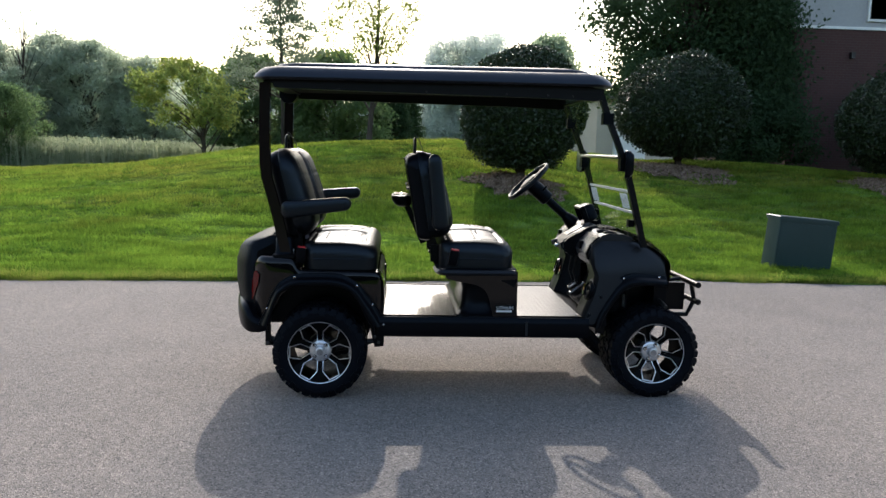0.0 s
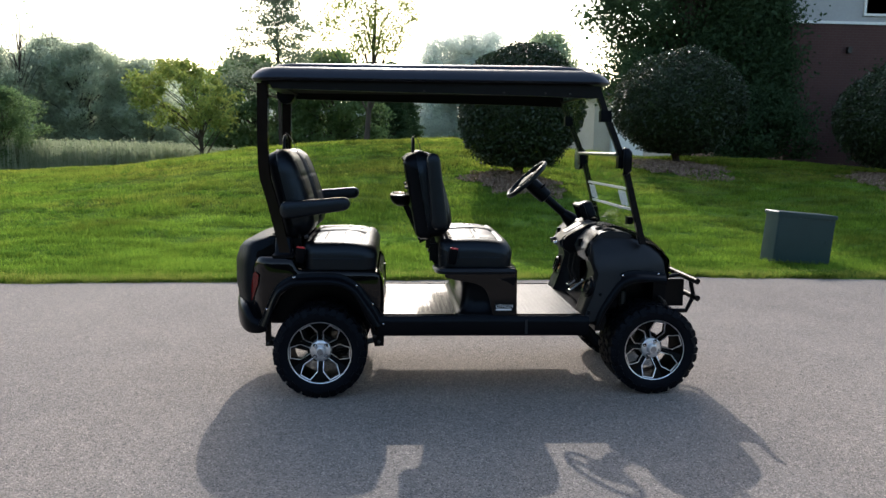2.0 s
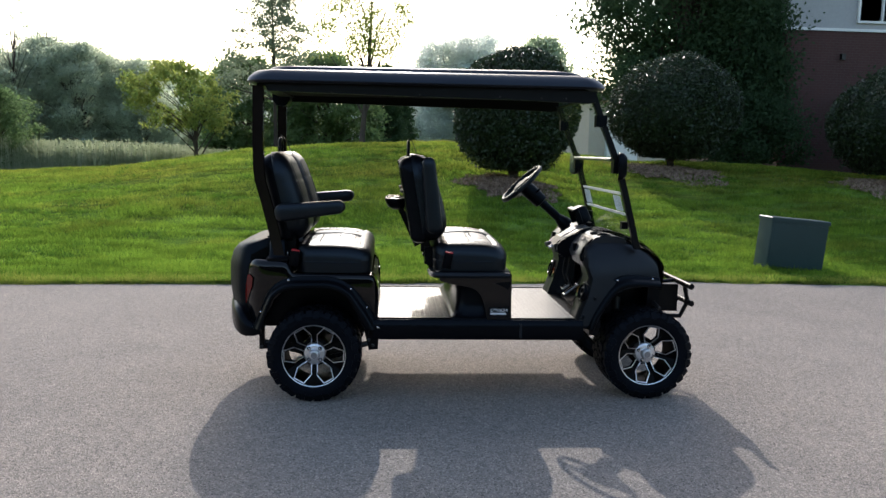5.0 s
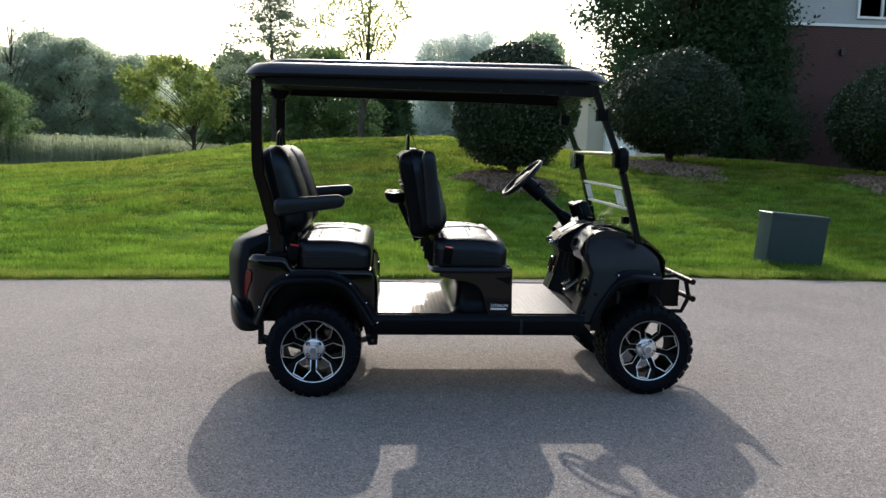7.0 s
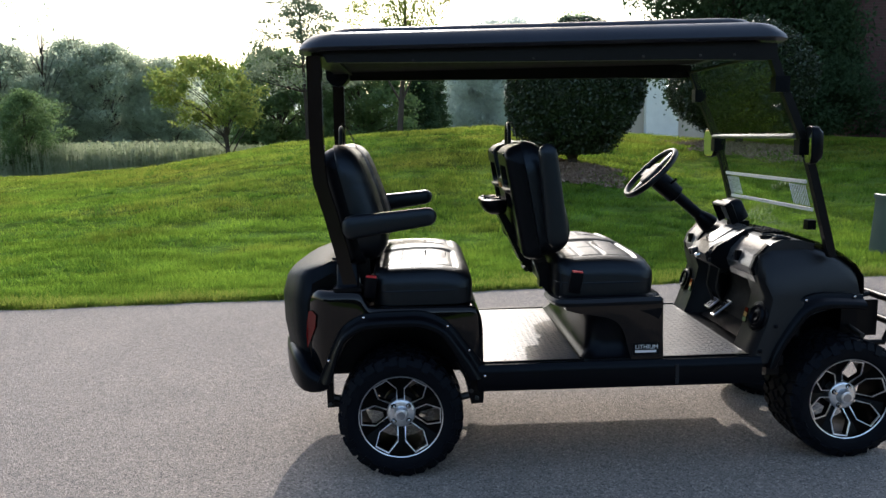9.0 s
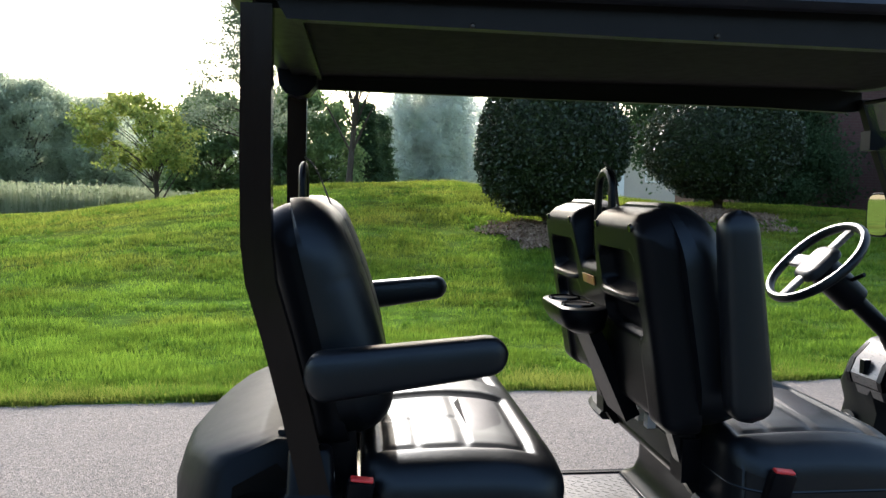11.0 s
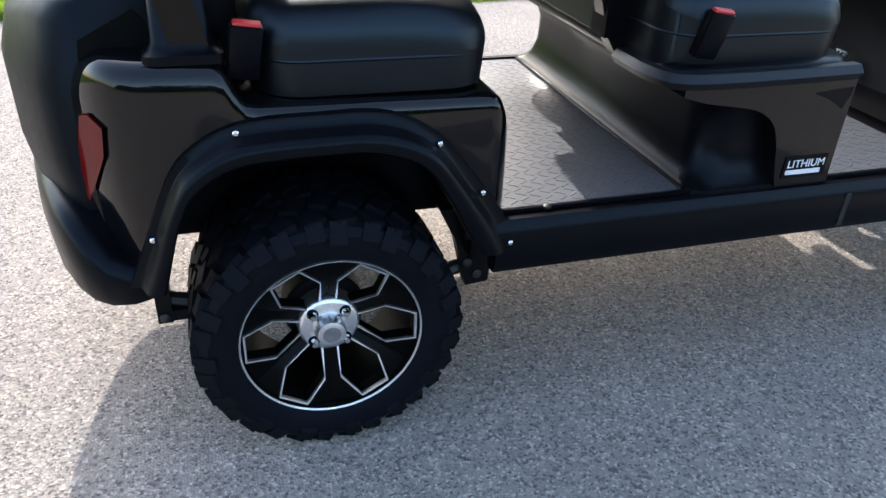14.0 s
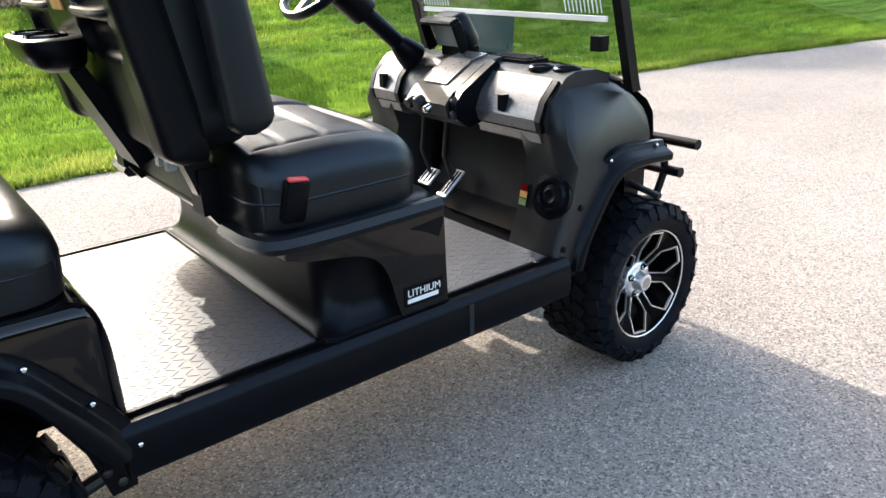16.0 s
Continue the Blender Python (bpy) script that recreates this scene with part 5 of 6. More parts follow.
def seat_shell(L, deep):
    """A moulded back shell: x up, y across, its back towards -z; a notch at the top and two hand openings a side."""
    nu, nv, half = 64, 96, 0.455
    ramp = lambda q: max(0.0, min(1.0, q)) ** 2 * (3 - 2 * max(0.0, min(1.0, q)))
    H = 0.052 + deep
    bm = bmesh.new()
    grid = []
    for j in range(nv + 1):
        v = half * (0.8 * (2 * j / nv - 1) + 0.2 * math.sin(math.pi * (j / nv - 0.5)))
        av = abs(v)
        c1, c2 = max(0.0, av - (half - 0.09)), max(0.0, av - (half - 0.06))
        top = L / 2 - (0.09 - math.sqrt(max(0.0, 0.0081 - c1 * c1))) - 0.14 * ramp((0.112 - av) / 0.045)
        low = -L / 2 - 0.02 + (0.06 - math.sqrt(max(0.0, 0.0036 - c2 * c2)))
        row = []
        for i in range(nu + 1):
            q = i / nu
            u = low + (top - low) * (0.8 * q + 0.2 * (0.5 - 0.5 * math.cos(math.pi * q)))
            d = max(0.0, min(u - low, top - u, half - av))
            e = math.sqrt(max(0.0, 1 - (1 - min(1.0, d / 0.045)) ** 2))
            z = H * e
            for u0, hu, dep in ((L / 2 - 0.148, 0.052, 0.040), (L / 2 - 0.268, 0.040, 0.026)):
                side = min(hu - abs(u - u0), 0.125 - abs(av - 0.245))
                cx, cy = abs(u - u0) - hu + 0.03, abs(av - 0.245) - 0.095
                if cx > 0 and cy > 0:
                    side = 0.03 - math.hypot(cx, cy)
                z -= dep * ramp(side / 0.014 + 0.3)
            z -= 0.014 * ramp((-0.02 - u) / 0.03) * ramp((0.34 - av) / 0.02)
            row.append(bm.verts.new((u, v, -z)))
        grid.append(row)
    for j in range(nv):
        for i in range(nu):
            bm.faces.new((grid[j][i], grid[j][i + 1], grid[j + 1][i + 1], grid[j + 1][i]))
    rim = [grid[j][0] for j in range(nv + 1)] + [grid[nv][i] for i in range(1, nu + 1)] + [grid[j][nu] for j in range(nv - 1, -1, -1)] + [grid[0][i] for i in range(nu - 1, 0, -1)]
    fore = [bm.verts.new((p.co.x, p.co.y, 0.02)) for p in rim]
    for i in range(len(rim)):
        j = (i + 1) % len(rim)
        bm.faces.new((rim[i], rim[j], fore[j], fore[i]))
    bm.faces.new(fore)
    return bm


def backrest(xb, zb, xt, zt, thick, label, deep=0.0):
    """Two stuffed back pads on a moulded shell; b: lower end, t: upper end, at the pads' back."""
    up = Vector((xt - xb, 0, zt - zb))
    L = up.length
    up.normalize()
    fw = Vector((up.z, 0, -up.x))
    m = Matrix((( up.x, 0, fw.x, (xb + xt) / 2), (0, 1, 0, 0), (up.z, 0, fw.z, (zb + zt) / 2), (0, 0, 0, 1)))
    # columns: local x = up, local y = y, local z = forward
    sh = seat_shell(L, deep)
    bmesh.ops.transform(sh, matrix=m, verts=sh.verts)
    shell = P("seat_back_shell", sh, "shell", "satin black moulded seat back shell", None, 50)
    for s in (-1, 1):
        mm = m @ Matrix.Translation((-0.005, 0.248 * s, 0.015))
        seams = [("x", L * 0.16, -0.25, 0.25, 0.003), ("x", -L * 0.08, -0.14, 0.14, 0.0025)]

        def swell(x, y):
            u = x / L + 0.5
            g = 0.006 * math.exp(-((abs(y) - 0.145) / 0.012) ** 2) * (u < 0.85)
            return -0.5 * (thick - 0.055) * u * u + 0.012 * (abs(y) > 0.145) * (1 - u) - g
        P("backrest", pad(L + 0.03, 0.482, thick, 0.085, seams, 0.02, 0.15, 64, mm, swell), "vinyl", label, None, 60)
    hm = Matrix.Translation(m @ Vector((L / 2 - 0.11, 0, -0.01))) @ Matrix(((0, 0, 1, 0), (0, 1, 0, 0), (1, 0, 0, 0), (0, 0, 0, 1)))
    path = smooth_path([(-0.06, -0.066, 0), (0.14, -0.058, 0), (0.188, -0.042, 0), (0.205, 0.0, 0), (0.188, 0.042, 0), (0.14, 0.058, 0), (-0.06, 0.066, 0)], 5)
    bm = tube(path, 0.0135, 10, flat=0.8)
    bmesh.ops.transform(bm, matrix=hm, verts=bm.verts)
    P("belt_guide", bm, "plastic", "upright black belt guide loop")
    bm = tube(smooth_path([(0.23, 0.01, 0.0), (0.2, 0.02, 0.03), (0.10, 0.08, 0.07), (-0.02, 0.14, thick - 0.0), (-0.3, 0.30, thick + 0.10)], 5), 0.012, 6, flat=0.2)
    bmesh.ops.transform(bm, matrix=hm, verts=bm.verts)
    P("belt_strap", bm, "webbing", "black seat belt strap")
    return shell, m, L


def armrest(x0, z0, x1, z1, y, label, base=0.014):
    d = Vector((x1 - x0, 0, z1 - z0))
    L = d.length
    d.normalize()
    n = Vector((-d.z, 0, d.x))
    rings = []
    for k in range(25):
        t = 0.5 - 0.5 * math.cos(math.pi * k / 24)
        near = min(t, 1 - t) * L
        e = math.sqrt(max(0.0, 1 - (1 - min(1.0, near / 0.042)) ** 2)) if near < 0.042 else 1.0
        e = max(e, 0.06)
        w, h = 0.037 * max(e, 0.3), (0.040 + base * (1 - t)) * e
        c = Vector((x0, y, z0)) + d * (L * t) + n * (-0.01 * (1 - t))
        rings.append([c + Vector((0, w * math.copysign(abs(math.cos(a)) ** 0.6, math.cos(a)), 0)) + n * (h * math.copysign(abs(math.sin(a)) ** 0.6, math.sin(a))) for a in (2 * math.pi * j / 16 for j in range(16))])
    return P("armrest", loft(rings), "vinyl", label, None, 50)


def buckle(x, y, z, s):
    m = Matrix.Translation((x, y, z)) @ Matrix.Rotation(radians(-12 * s), 4, "X") @ Matrix.Rotation(radians(8), 4, "Y")
    b = P("belt_buckle", box(-0.028, 0.028, -0.014, 0.014, -0.10, 0.0, 0.006, 2, m), "plastic", "black seat belt buckle")
    P("release_button", box(-0.024, 0.024, -0.009, 0.009, -0.002, 0.005, 0.002, 1, m), "red_button", "red release button", b)
    return b


seat_cushion(-0.115, 0.345, 0.79, 0.165, "quilted black vinyl rear seat cushion")
backrest(-0.165, 0.985, -0.29, 1.50, 0.115, "black vinyl rear backrest pad")
for s in (-1, 1):
    armrest(-0.235, 1.16, 0.185, 1.20, s * 0.55, "black padded armrest folded down")
    buckle(-0.115, s * 0.525, 0.925, s)
    P("belt_tongue", box(-0.205, -0.175, s * 0.40 - 0.016, s * 0.40 + 0.016, 0.865, 0.90, 0.003, 1), "white", "white belt tag")
    P("seat_bracket", prism([(-0.22, 0.78), (-0.12, 0.78), (-0.13, 1.05), (-0.2, 1.12)], s * 0.40 - 0.012, s * 0.40 + 0.012, 0.004), "plastic")
seat_cushion(0.725, 1.185, 0.80, 0.175, "quilted black vinyl front seat cushion")
fs, fmx, fl = backrest(0.65, 0.985, 0.56, 1.50, 0.145, "black vinyl front backrest pad", 0.012)
for s in (-1, 1):
    armrest(0.717, 1.04, 0.676, 1.503, s * 0.545, "black padded armrest folded up", 0.012)
    buckle(0.815, s * 0.545, 0.925, s)
    P("belt_tongue", box(0.70, 0.725, s * 0.035 - 0.012, s * 0.035 + 0.016, 0.865, 0.905, 0.003, 1), "white", "white belt tag")
    bm = prism([(0.625, 1.02), (0.69, 1.02), (0.745, 0.83), (0.752, 0.785), (0.72, 0.775), (0.69, 0.82)], s * 0.30 - 0.022, s * 0.30 + 0.022, 0.008)
    P("seat_bracket", bm, "frame", "black seat hinge bracket")
    P("bracket_cover", box(0.675, 0.735, s * 0.30 - 0.034, s * 0.30 + 0.034, 0.82, 0.93, 0.01, 2), "plastic", "black hinge cover")
    # hand openings' grab bars
    y = s * 0.245
    q = fmx @ Matrix.Translation((fl / 2 - 0.207, y, -0.062))
    bm = tube([(0, -0.135, 0.012), (0, -0.115, -0.004), (0, -0.07, -0.012), (0, 0.07, -0.012), (0, 0.115, -0.004), (0, 0.135, 0.012)], 0.0095, 8)
    bmesh.ops.transform(bm, matrix=q, verts=bm.verts)
    P("grab_bar", bm, "shell", "satin black grab bar", fs)
    for yy in (0.13, 0.38):
        qq = fmx @ Matrix.Translation((fl / 2 - 0.035, s * yy, -0.064))
        bm = lathe([(0.0, -0.002), (0.009, -0.003), (0.011, 0.003)], 12, "z")
        bmesh.ops.transform(bm, matrix=qq, verts=bm.verts)
        P("plug", bm, "gloss", "", fs)
q = fmx @ Matrix.Translation((fl / 2 - 0.20, 0, -0.067))
P("warning_sticker", box(-0.013, 0.013, -0.05, 0.05, -0.002, 0.002, 0.0005, 1, q), "label", "yellow and red warning sticker", fs)
# rear cup holder tray
tr = P("cup_tray", loft([rrect(0.47, 0.54, 0.09, 1.148, 0.03), rrect(0.44, 0.55, 0.125, 1.165, 0.045), rrect(0.424, 0.553, 0.142, 1.19, 0.055), rrect(0.418, 0.555, 0.148, 1.212, 0.06), rrect(0.42, 0.553, 0.146, 1.222, 0.058), rrect(0.427, 0.548, 0.138, 1.226, 0.05)]), "plastic", "black moulded cup tray behind the front seat")
for y in (-0.068, 0.068):
    P("cup_ring", lathe([(0.036, -0.03), (0.038, 0.004), (0.045, 0.006), (0.047, 0.0)], 28, "z", (0.478, y, 1.226)), "gloss", "", tr)
    P("cup_floor", lathe([(0.0, 0.0), (0.037, 0.0)], 24, "z", (0.478, y, 1.2275)), "plastic", "", tr)
P("tray_arm", prism([(0.50, 1.16), (0.54, 1.16), (0.66, 0.92), (0.62, 0.90)], -0.09, 0.07, 0.01), "plastic", "", tr)

# front seat base
rings = [rrect(0.833, 1.205, 0.552, 0.507, 0.05), rrect(0.835, 1.203, 0.55, 0.519, 0.05), rrect(0.846, 1.2, 0.538, 0.526, 0.06), rrect(0.862, 1.197, 0.52, 0.55, 0.07), rrect(0.872, 1.195, 0.508, 0.60, 0.08), rrect(0.872, 1.195, 0.51, 0.675, 0.085), rrect(0.858, 1.197, 0.522, 0.715, 0.09), rrect(0.80, 1.203, 0.54, 0.748, 0.09), rrect(0.75, 1.207, 0.55, 0.764, 0.09), rrect(0.737, 1.21, 0.555, 0.772, 0.09), rrect(0.732, 1.212, 0.558, 0.787, 0.09), rrect(0.736, 1.21, 0.555, 0.80, 0.09), rrect(0.75, 1.2, 0.545, 0.81, 0.08)]
fb = P("front_seat_base", loft(rings), "plastic", "black front seat base with a concave lower side", None, 50)
for s in (-1, 1):
    arc = smooth_path([(0.76, 0, 0.752), (0.82, 0, 0.735), (0.90, 0, 0.722), (0.96, 0, 0.708), (1.005, 0, 0.678), (1.03, 0, 0.63), (1.045, 0, 0.57), (1.062, 0, 0.512)], 4)
    pts = [(0.76, 0.795)] + [(p.x, p.z) for p in arc] + [(1.21, 0.512), (1.207, 0.62), (1.205, 0.795)]
    fr = P("base_fairing", prism(pts, s * 0.495, s * 0.556, 0.014, 3), "gloss", "gloss black side fairing", fb)
    P("base_notch", prism([(1.095, 0.742), (1.2, 0.752), (1.2, 0.735), (1.185, 0.70), (1.165, 0.712), (1.135, 0.728)], s * 0.54, s * 0.5572, 0.0015), "plastic", "", fr)
    P("base_rail", tube(smooth_path([(0.715, s * 0.35, 0.785), (0.725, s * 0.50, 0.785), (0.80, s * 0.558, 0.787), (1.19, s * 0.556, 0.79)], 4), 0.024, 6, flat=0.8), "cowl", "bevelled satin rail", fb)


def text_mesh(body_, size, m, material, parent, name="lettering"):
    cu = bpy.data.curves.new("word", "FONT")
    cu.body = body_
    cu.size = size
    cu.extrude = 0.0006
    ob = bpy.data.objects.new("word", cu)
    scene.collection.objects.link(ob)
    dg = bpy.context.evaluated_depsgraph_get()
    me = bpy.data.meshes.new_from_object(ob.evaluated_get(dg))
    bpy.data.objects.remove(ob)
    me.transform(m)
    me.materials.clear()
    me.materials.append(M[material])
    o = new(name, me)
    o.parent = parent
    return o


tm = Matrix.Translation((1.078, -0.5592, 0.562)) @ Matrix.Rotation(radians(90), 4, "X")
text_mesh("LITHIUM", 0.028, tm, "white", fb)
bm = bmesh.new()
add_box(bm, 1.078, 1.175, -0.5605, -0.558, 0.545, 0.556)
P("lettering_bar", bm, "white", "small white badge bar", fb)
P("badge_back", box(1.07, 1.19, -0.5585, -0.54, 0.536, 0.590, 0.003), "plastic", "", fb)

# roof
def roof_ring(grow, z, x0=-0.385, x1=1.74, hw=0.585, r=0.12):
    out = []
    for X, Y, _ in rrect(x0 - grow, x1 + grow, hw + grow, 0, r, 7):
        drop = 0.0
        t = (X - x0) / (x1 - x0)
        drop = 0.03 * t - 0.055 * max(0, t - 0.8) ** 1 * 2.2
        out.append((X, Y, z + drop))
    return out


rings = [roof_ring(-0.06, 1.925), roof_ring(-0.025, 1.912), roof_ring(0.0, 1.916), roof_ring(0.012, 1.926), roof_ring(0.006, 1.944), roof_ring(-0.022, 1.976), roof_ring(-0.04, 1.988), roof_ring(-0.06, 1.992), roof_ring(-0.10, 1.993), roof_ring(-0.108, 2.008), roof_ring(-0.118, 2.016), roof_ring(-0.16, 2.022), roof_ring(-0.24, 2.028)]
rf = P("roof", loft(rings), "roof_black", "dark roof with a rounded rim")
for s in (-1, 1):
    P("roof_rail", prism([(-0.30, 1.922), (-0.27, 1.868), (0.5, 1.858), (1.3, 1.852), (1.64, 1.842), (1.69, 1.85), (1.69, 1.915), (1.3, 1.935), (0.6, 1.938)], s * 0.505, s * 0.535, 0.008), "frame", "black roof support rail")
    for k, x in enumerate((0.62, 0.1, 1.1, 1.35, 1.5)):
        bolt(rf, x, s * (0.537), 1.868, 0.006, s, "dark_metal")
    for x in (0.33, 0.65, 1.0, 1.3):
        bolt(rf, x, s * (0.59), 1.922 + 0.012 * x, 0.004, s, "dark_metal")
# Underside sheet, far darker and flatter in colour than the roof.
P("roof_lining", loft([roof_ring(-0.07, 1.9075), roof_ring(-0.07, 1.919)]), "flat_black", "black roof underside")
P("roof_crossbar", box(-0.34, -0.25, -0.5, 0.5, 1.895, 1.925, 0.01), "frame", "black rear roof crossbar")
P("sound_bar", prism([(-0.388, 1.92), (-0.385, 1.87), (-0.36, 1.838), (-0.325, 1.828), (-0.29, 1.838), (-0.265, 1.87), (-0.262, 1.92)], 0.40, 0.51, 0.012, 3), "plastic", "rounded black overhead speaker pod")
# rear posts
for s in (-1, 1):
    path = [(-0.33, 0, 1.90), (-0.334, 0, 1.6), (-0.333, 0, 1.42), (-0.324, 0, 1.34), (-0.290, 0, 1.22), (-0.250, 0, 1.06), (-0.210, 0, 0.88), (-0.195, 0, 0.80)]
    rings = []
    for i, p in enumerate(path):
        rings.append([(p[0] + dx, s * (0.498 + dy), p[2]) for dx, dy in ((-0.031, -0.022), (0.031, -0.022), (0.031, 0.022), (-0.031, 0.022))])
    P("rear_post", bevel(loft(rings), 0.006), "post", "dark bronze-black roof post")
    rings = []
    for z, g in ((0.862, 0.006), (0.878, 0.006), (0.884, -0.004), (0.895, -0.010), (0.975, -0.014), (0.985, -0.02)):
        rings.append([(x - 0.225, y + s * 0.485, z) for x, y, _ in rrect(-0.06 - g, 0.062 + g, 0.044 + g, 0, 0.02, 3)])
    P("post_foot", loft(rings), "plastic", "black moulded cover round the post foot")

# windshield
wpath = [(2.0, 0, 0.955), (1.985, 0, 1.0), (1.945, 0, 1.15), (1.87, 0, 1.42), (1.80, 0, 1.60), (1.74, 0, 1.74), (1.685, 0, 1.885)]
for s in (-1, 1):
    rings = []
    for p in smooth_path(wpath, 3):
        y = 0.485 + 0.02 * (1.9 - p.z) / 0.9
        rings.append([(p.x + dx, s * (y + dy), p.z) for dx, dy in ((-0.019, -0.016), (0.019, -0.016), (0.019, 0.016), (-0.019, 0.016))])
    wp = P("windshield_post", bevel(loft(rings), 0.005), "frame", "black windshield post")
    for z, x in ((1.74, 1.735), (1.46, 1.855)):
        bm = box(x - 0.035, x + 0.03, s * 0.487 - 0.026, s * 0.487 + 0.026, z - 0.035, z + 0.035, 0.01)
        P("clamp", bm, "plastic", "black windshield clamp", wp)
    # side mirror
    mx, mz = (1.84, 1.47)
    m = Matrix.Translation((mx + 0.01, s * 0.575, mz)) @ Matrix.Rotation(radians(12 * s), 4, "Z")
    rings = []
    for dx, sc in ((-0.02, 0.97), (-0.015, 1.0), (0.01, 0.95), (0.03, 0.7)):
        rings.append([m @ Vector((dx, 0.055 * sc * math.copysign(abs(math.cos(a)) ** 0.5, math.cos(a)), 0.085 * sc * math.copysign(abs(math.sin(a)) ** 0.5, math.sin(a)))) for a in (2 * math.pi * j / 20 for j in range(20))])
    mr = P("side_mirror", loft(rings), "plastic", "black side mirror")
    bm = bmesh.new()
    bm.faces.new([bm.verts.new(m @ Vector((-0.0215, 0.048 * math.copysign(abs(math.cos(a)) ** 0.5, math.cos(a)), 0.077 * math.copysign(abs(math.sin(a)) ** 0.5, math.sin(a))))) for a in (2 * math.pi * j / 20 for j in range(20))])
    P("mirror_glass", bm, "mirror", "silver mirror glass", mr)
    P("mirror_arm", tube([(mx + 0.01, s * 0.49, mz - 0.05), (mx + 0.02, s * 0.53, mz - 0.04), (mx + 0.015, s * 0.565, mz)], 0.009, 8), "plastic", "", mr)
    P("wind_latch", box(1.915, 1.955, s * 0.42 - 0.02, s * 0.42 + 0.02, 1.075, 1.12, 0.008), "plastic", "black windshield latch")


def sheet(z0, x0, z1, x1, hw0, hw1):
    d = Vector((x1 - x0, 0, z1 - z0)).normalized()
    n = Vector((d.z, 0, -d.x)) * 0.004
    rings = []
    for x, z, hw in ((x0, z0, hw0), (x1, z1, hw1)):
        rings.append([Vector((x, -hw, z)), Vector((x, hw, z)), Vector((x, hw, z)) + n, Vector((x, -hw, z)) + n])
    return loft(rings)


up_s = P("upper_windshield", sheet(1.52, 1.81, 1.87, 1.67, 0.465, 0.455), "clear", "clear upper windshield sheet")
lo_s = P("lower_windshield", sheet(1.045, 1.955, 1.50, 1.83, 0.475, 0.465), "clear", "clear lower windshield sheet")
up_s.visible_shadow = lo_s.visible_shadow = False
P("split_bar", tube([(1.818, -0.47, 1.51), (1.818, 0.47, 1.51)], 0.011, 8), "carbon", "pale windshield joint bar")
P("top_seal", tube([(1.672, -0.46, 1.872), (1.672, 0.46, 1.872)], 0.008, 6), "frame", "black top seal")
for z, x in ((1.30, 1.893), (1.17, 1.93)):
    P("vent_rail", box(x - 0.006, x + 0.003, -0.45, 0.45, z - 0.008, z + 0.008, 0.002), "white", "pale vent panel rail")
for s in (-1, 1):
    for k in range(5):
        y = s * (0.30 + 0.032 * k)
        m = Matrix.Translation((1.907, y, 1.235)) @ Matrix.Rotation(radians(-16), 4, "Y")
        bm = tube([m @ Vector((0, -0.008, -0.05)), m @ Vector((0, -0.008, 0.05))], 0.002, 6)
        tube([m @ Vector((0, 0.008, -0.05)), m @ Vector((0, 0.008, 0.05))], 0.002, 6, bm)
        P("vent_slot", bm, "white", "pale vent slot edge")

# brush guard
bm = tube([(2.36, -0.52, 0.722), (2.36, 0.52, 0.722)], 0.019, 12)
bgd = P("brush_guard", bm, "frame", "black tubular brush guard")
P("guard_bar", tube([(2.405, -0.43, 0.595), (2.405, 0.43, 0.595)], 0.019, 12), "frame", "", bgd)
for s in (-1, 1):
    P("guard_upright", tube([(2.375, s * 0.36, 0.725), (2.405, s * 0.36, 0.595), (2.36, s * 0.36, 0.50), (2.2, s * 0.36, 0.50)], 0.015, 10), "frame", "", bgd)
    P("guard_mount", tube([(2.375, s * 0.25, 0.725), (2.2, s * 0.25, 0.70)], 0.014, 8), "frame", "", bgd)
    P("guard_mount", tube([(2.405, s * 0.25, 0.595), (2.18, s * 0.25, 0.58)], 0.014, 8), "frame", "", bgd)
    P("guard_plate", box(2.20, 2.36, s * 0.30 - 0.003, s * 0.30 + 0.003, 0.52, 0.70, 0.002, 1), "frame", "", bgd)

# ---- the bank: shrubs, cabinet ----
ball_bush(2.86, 9.5, 1.22, 1.3, 0.0, "dark glossy evergreen shrub clipped to a ball, in a mulch bed", 3, 46000)
ball_bush(6.98, 12.1, 1.5, 1.3, 0.04, "wide dark evergreen shrub clipped to a ball, in a mulch bed", 4, 56000)
ball_bush(11.72, 11.0, 1.45, 1.28, 0.0, "dark evergreen shrub clipped to a ball near the house", 5, 46000)
mulch_ring(2.75, 9.2, 0.85, 3)
mulch_ring(6.7, 11.6, 1.3, 4)
mulch_ring(11.4, 10.6, 1.2, 6)


def cabinet():
    x, y = 5.92, 4.72
    t = thing("utility_cabinet", x, y, gz(x, y) - 0.02, "dark green steel utility cabinet leaning on the grass", "utility cabinet")
    t.rotation_euler = (0, radians(4.5), radians(3))
    part("body", loft([rrect(-0.415, 0.415, 0.16, z, 0.015, 3) for z in (-0.06, 0.66)]), M["box_green"], t)
    part("lid", loft([rrect(-0.43, 0.43, 0.175, 0.655, 0.015, 3), rrect(-0.43, 0.43, 0.175, 0.70, 0.015, 3), rrect(-0.42, 0.42, 0.165, 0.71, 0.015, 3)]), M["box_green"], t, "pale-edged green lid")
    part("door", box(-0.385, 0.40, -0.166, -0.158, 0.03, 0.63, 0.003), M["box_green"], t)
    part("handle", box(0.30, 0.33, -0.175, -0.163, 0.30, 0.36, 0.003), M["box_green"], t)


cabinet()

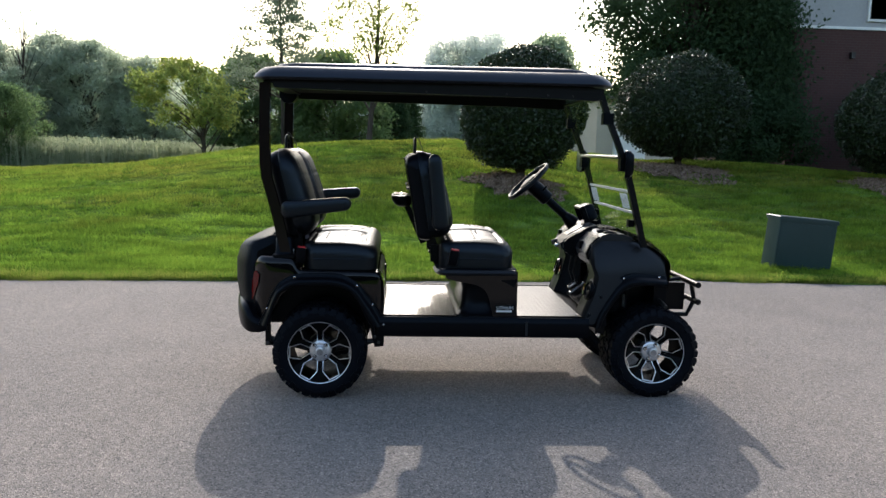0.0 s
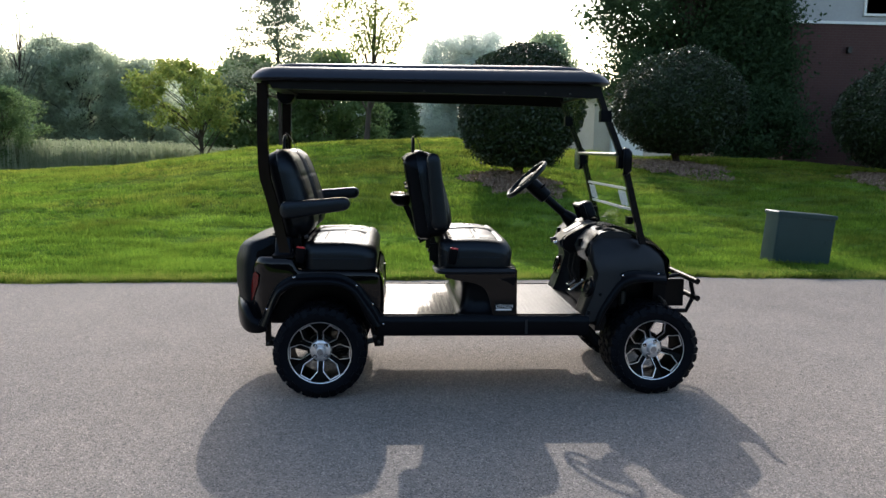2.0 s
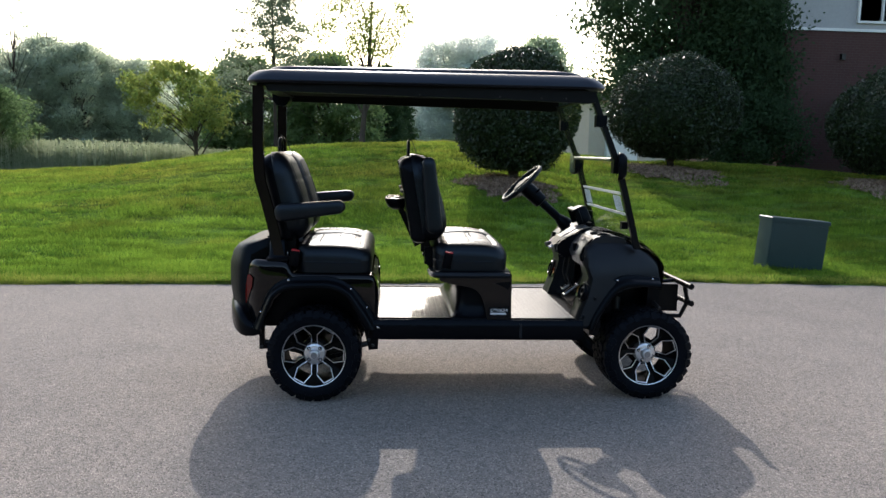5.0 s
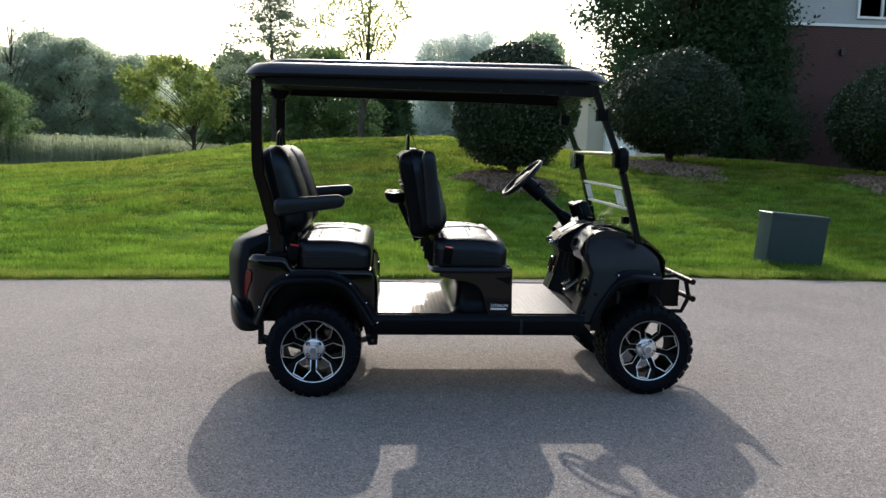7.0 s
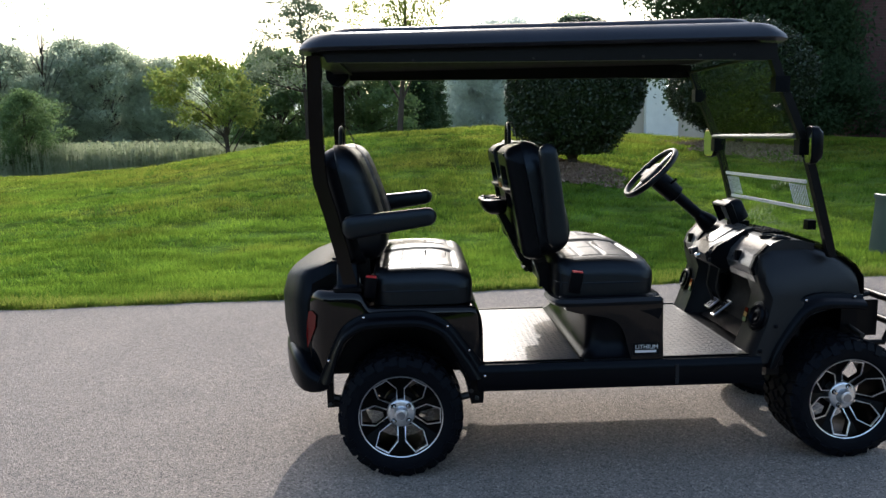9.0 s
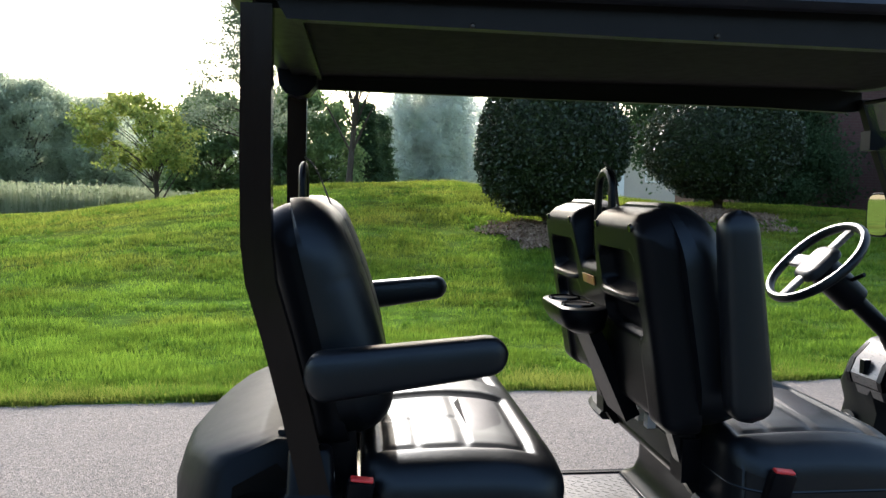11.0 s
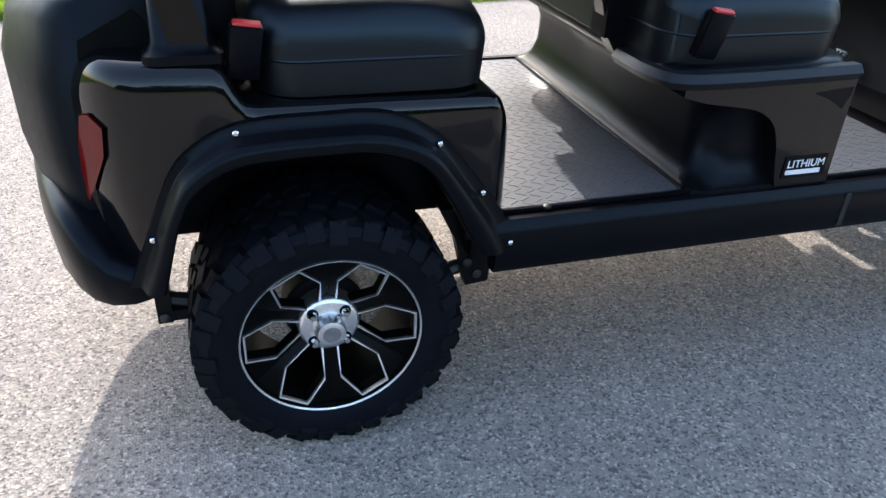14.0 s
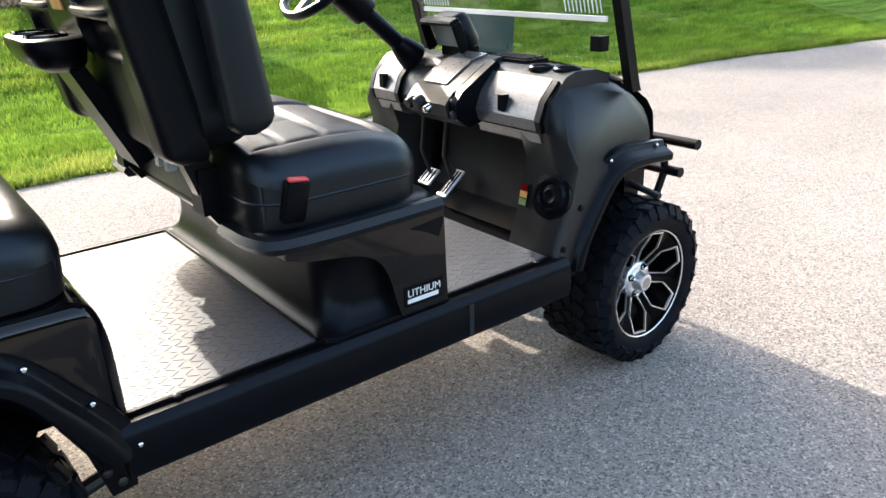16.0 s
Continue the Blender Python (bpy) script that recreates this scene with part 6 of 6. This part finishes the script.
# ---- trees ----
tree("maple_tree", -7.1, 24.8, 4.0, 2.0, 0.10, 70, 150, 0.13, M["leaf_yellow"], "young tree with yellow-green leaves and a thin dark trunk", 11, 0.4, 1.0, 0.3, shift=(-1.0, 0))
tree("pine_tree", -4.8, 30.0, 8.8, 2.7, 0.10, 80, 250, 0.11, M["leaf_pine"], "tall thin sparse pine with open branches", 12, 0.36, 1.0, 0.6, "conifer")
tree("yellow_top_tree", -0.4, 16.7, 5.3, 1.4, 0.09, 56, 230, 0.07, M["leaf_yellow"], "slender tree with sparse yellow leaves high up", 13, 0.48, 1.0, 0.36)
tree("green_tree", -3.2, 36.0, 5.4, 3.2, 0.18, 95, 330, 0.2, M["leaf_mid"], "broad green tree behind the bank", 14, 0.1, 1.0, 0.6)
tree("green_tree", -7.6, 38.0, 5.7, 3.2, 0.2, 95, 330, 0.2, M["leaf_mid"], "broad mid-green tree at the lawn's end", 15, 0.1, 1.0, 0.55)
tree("dark_conifer", 0.2, 40.0, 5.2, 1.15, 0.14, 60, 360, 0.14, M["leaf_dark"], "dark narrow evergreen tree", 16, 0.05, 1.0, 0.42, "conifer")
tree("dark_conifer", 1.1, 43.0, 4.8, 1.1, 0.14, 60, 320, 0.14, M["leaf_dark"], "dark narrow evergreen tree", 17, 0.05, 1.0, 0.42, "conifer")
tree("green_tree", -14.4, 24.8, 3.0, 1.25, 0.08, 60, 420, 0.08, M["leaf_mid"], "small bushy green tree among tall weeds", 18, 0.08, 1.0, 0.36)
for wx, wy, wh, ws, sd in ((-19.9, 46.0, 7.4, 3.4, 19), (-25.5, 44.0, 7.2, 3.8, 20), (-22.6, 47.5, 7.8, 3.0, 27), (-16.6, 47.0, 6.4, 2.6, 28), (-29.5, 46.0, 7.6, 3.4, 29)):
    tree("willow_tree", wx, wy, wh, ws, 0.3, 150, 460, 0.15, M["leaf_willow_haze"], "large willow at the wood's edge, grey-green lightened for haze", sd, 0.06, 0.8, 0.62)
tree("dead_tree", -23.2, 43.5, 11.3, 2.6, 0.09, 34, 9, 0.22, M["leaf_willow_haze"], "bare dead tree with a few leaves", 21, 0.5, 1.0, 0.3)
tree("dead_tree", -21.2, 46.0, 10.4, 2.2, 0.07, 18, 0, 0.2, M["leaf_willow_haze"], "bare dead branches above a willow", 22, 0.6, 1.0, 0.3)
tree("shade_tree", 9.3, 17.6, 8.8, 3.0, 0.22, 210, 420, 0.13, M["leaf_dark"], "large dark green shade tree in front of the house", 23, 0.12, 0.55, 0.6)
tree("shade_tree", 10.6, 16.4, 5.0, 1.2, 0.14, 70, 420, 0.12, M["leaf_dark"], "dark green tree close to the brick wall", 24, 0.08, 0.5, 0.6)
tree("hazy_tree", 14.6, 66.0, 11.2, 3.0, 0.2, 90, 420, 0.3, M["leaf_hazy"], "green tree behind the houses, haze put into its pale colour", 30, 0.15, 1.0, 0.8)
tree("house_shrub", 14.6, 14.6, 2.7, 1.7, 0.08, 60, 330, 0.1, M["leaf_dark"], "dark loose shrub against the brick wall", 25, 0.02, 0.7, 0.45, category="shrub")
tree("house_shrub", 10.6, 15.8, 1.9, 1.6, 0.08, 50, 300, 0.1, M["leaf_dark"], "dark loose shrub under the shade tree", 26, 0.02, 0.7, 0.45, category="shrub")
woods("middle_woods", -40, -11, 52, 60, 8.6, 6.4, 70000, 0.3, M["leaf_willow_haze"], "wood behind the willows, grey-green lightened for haze", 46, 0.4, 1.8)
woods("far_woods_left", -75, -22, 80, 100, 11.5, 11, 120000, 0.5, M["leaf_willow_haze"], "distant wood beyond the field, grey-green lightened for haze", 41)
woods("far_woods_middle", -30, 2, 85, 100, 8, 7.5, 80000, 0.5, M["leaf_far_haze"], "distant wood with haze put into its pale green", 42)
woods("far_woods_low", 2.6, 19, 92, 102, 12, 12.5, 120000, 0.3, M["leaf_far_haze"], "hazy trees far behind the lawn", 43, 0.5, 2.0)
woods("far_woods_tall", 4.0, 13.0, 86, 92, 13.6, 16.0, 120000, 0.26, M["leaf_far_haze"], "tall hazy trees far behind the lawn", 45, 0.3, 2.4)
# Unseen wood, added so the cart's gloss reflects something dark.
woods("unseen_woods", -45, 45, -34, -24, 9, 9, 60000, 0.7, M["leaf_unseen"], "unseen dark wood added behind the view to darken reflections", 44)
weeds()


# ---- houses ----
def window(parent, cx, cz, w, h, y):
    wd = part("window", box(cx - w / 2, cx + w / 2, y + 0.02, y + 0.04, cz - h / 2, cz + h / 2, 0.0), M["dark_glass"], parent, "dark window with a white frame")
    for x0, x1, z0, z1 in ((cx - w / 2 - 0.07, cx - w / 2, cz - h / 2 - 0.07, cz + h / 2 + 0.07), (cx + w / 2, cx + w / 2 + 0.07, cz - h / 2 - 0.07, cz + h / 2 + 0.07), (cx - w / 2, cx + w / 2, cz + h / 2, cz + h / 2 + 0.07), (cx - w / 2, cx + w / 2, cz - h / 2 - 0.07, cz - h / 2), (cx - 0.03, cx + 0.03, cz - h / 2, cz + h / 2)):
        part("window_frame", box(x0, x1, y - 0.05, y + 0.05, z0, z1, 0.006, 1), M["white_trim"], wd)
    return wd


def brick_house():
    t = thing("brick_house", 12.15, 17.0, 0.92, "brick house with pale siding on the upper floor", "house")
    part("wall", box(0, 13, 0, 9, -0.4, 4.42, 0.01, 1), M["brick"], t, "dark red brick lower wall")
    part("upper_wall", box(0.02, 12.98, 0.02, 8.98, 4.42, 7.2, 0.01, 1), M["siding"], t, "pale upper wall")
    part("band", box(-0.04, 13.04, -0.05, 9.04, 4.38, 4.46, 0.01, 1), M["white_trim"], t)
    for k in range(24):
        z = 4.47 + 0.113 * k
        bm = loft([[(-0.005, 0.0, z), (-0.005, 0.0, z + 0.118), (-0.035, 0.0, z)], [(-0.005, 9.0, z), (-0.005, 9.0, z + 0.118), (-0.035, 9.0, z)]])
        part("siding_board", bm, M["siding"], t, smooth=0)
    for x in (2.9, 6.8, 10.5):
        window(t, x, 5.45, 1.4, 1.5, 0.0)
    part("roof", prism([(-0.6, 7.1), (-0.6, 7.25), (6.5, 10.4), (13.6, 7.25), (13.6, 7.1)], -0.5, 9.5, 0.02), M["roofing"], t, "dark shingle roof")
    part("wall_lamp", box(1.7, 1.82, -0.12, -0.0, 3.55, 3.72, 0.02), M["dark_metal"], t)


brick_house()


def far_house():
    t = thing("pale_house", 15.6, 52.0, 0.6, "pale beige house with a white bay, far behind the shrubs", "house")
    part("wall", box(0, 12, 0, 9, -0.6, 5.0, 0.02, 1), M["beige"], t)
    part("bay", box(1.3, 3.7, -0.6, 0.1, -0.6, 5.0, 0.02, 1), M["white_trim"], t, "white bay with a tall window")
    window(t, 3.0, 2.6, 0.6, 1.6, -0.6)
    window(t, 6.2, 2.6, 1.2, 1.4, 0.0)
    part("roof", prism([(-0.5, 4.9), (-0.5, 5.1), (6, 6.9), (12.6, 5.1), (12.6, 4.9)], -0.9, 9.5, 0.02), M["roofing"], t)


far_house()
build_grass()
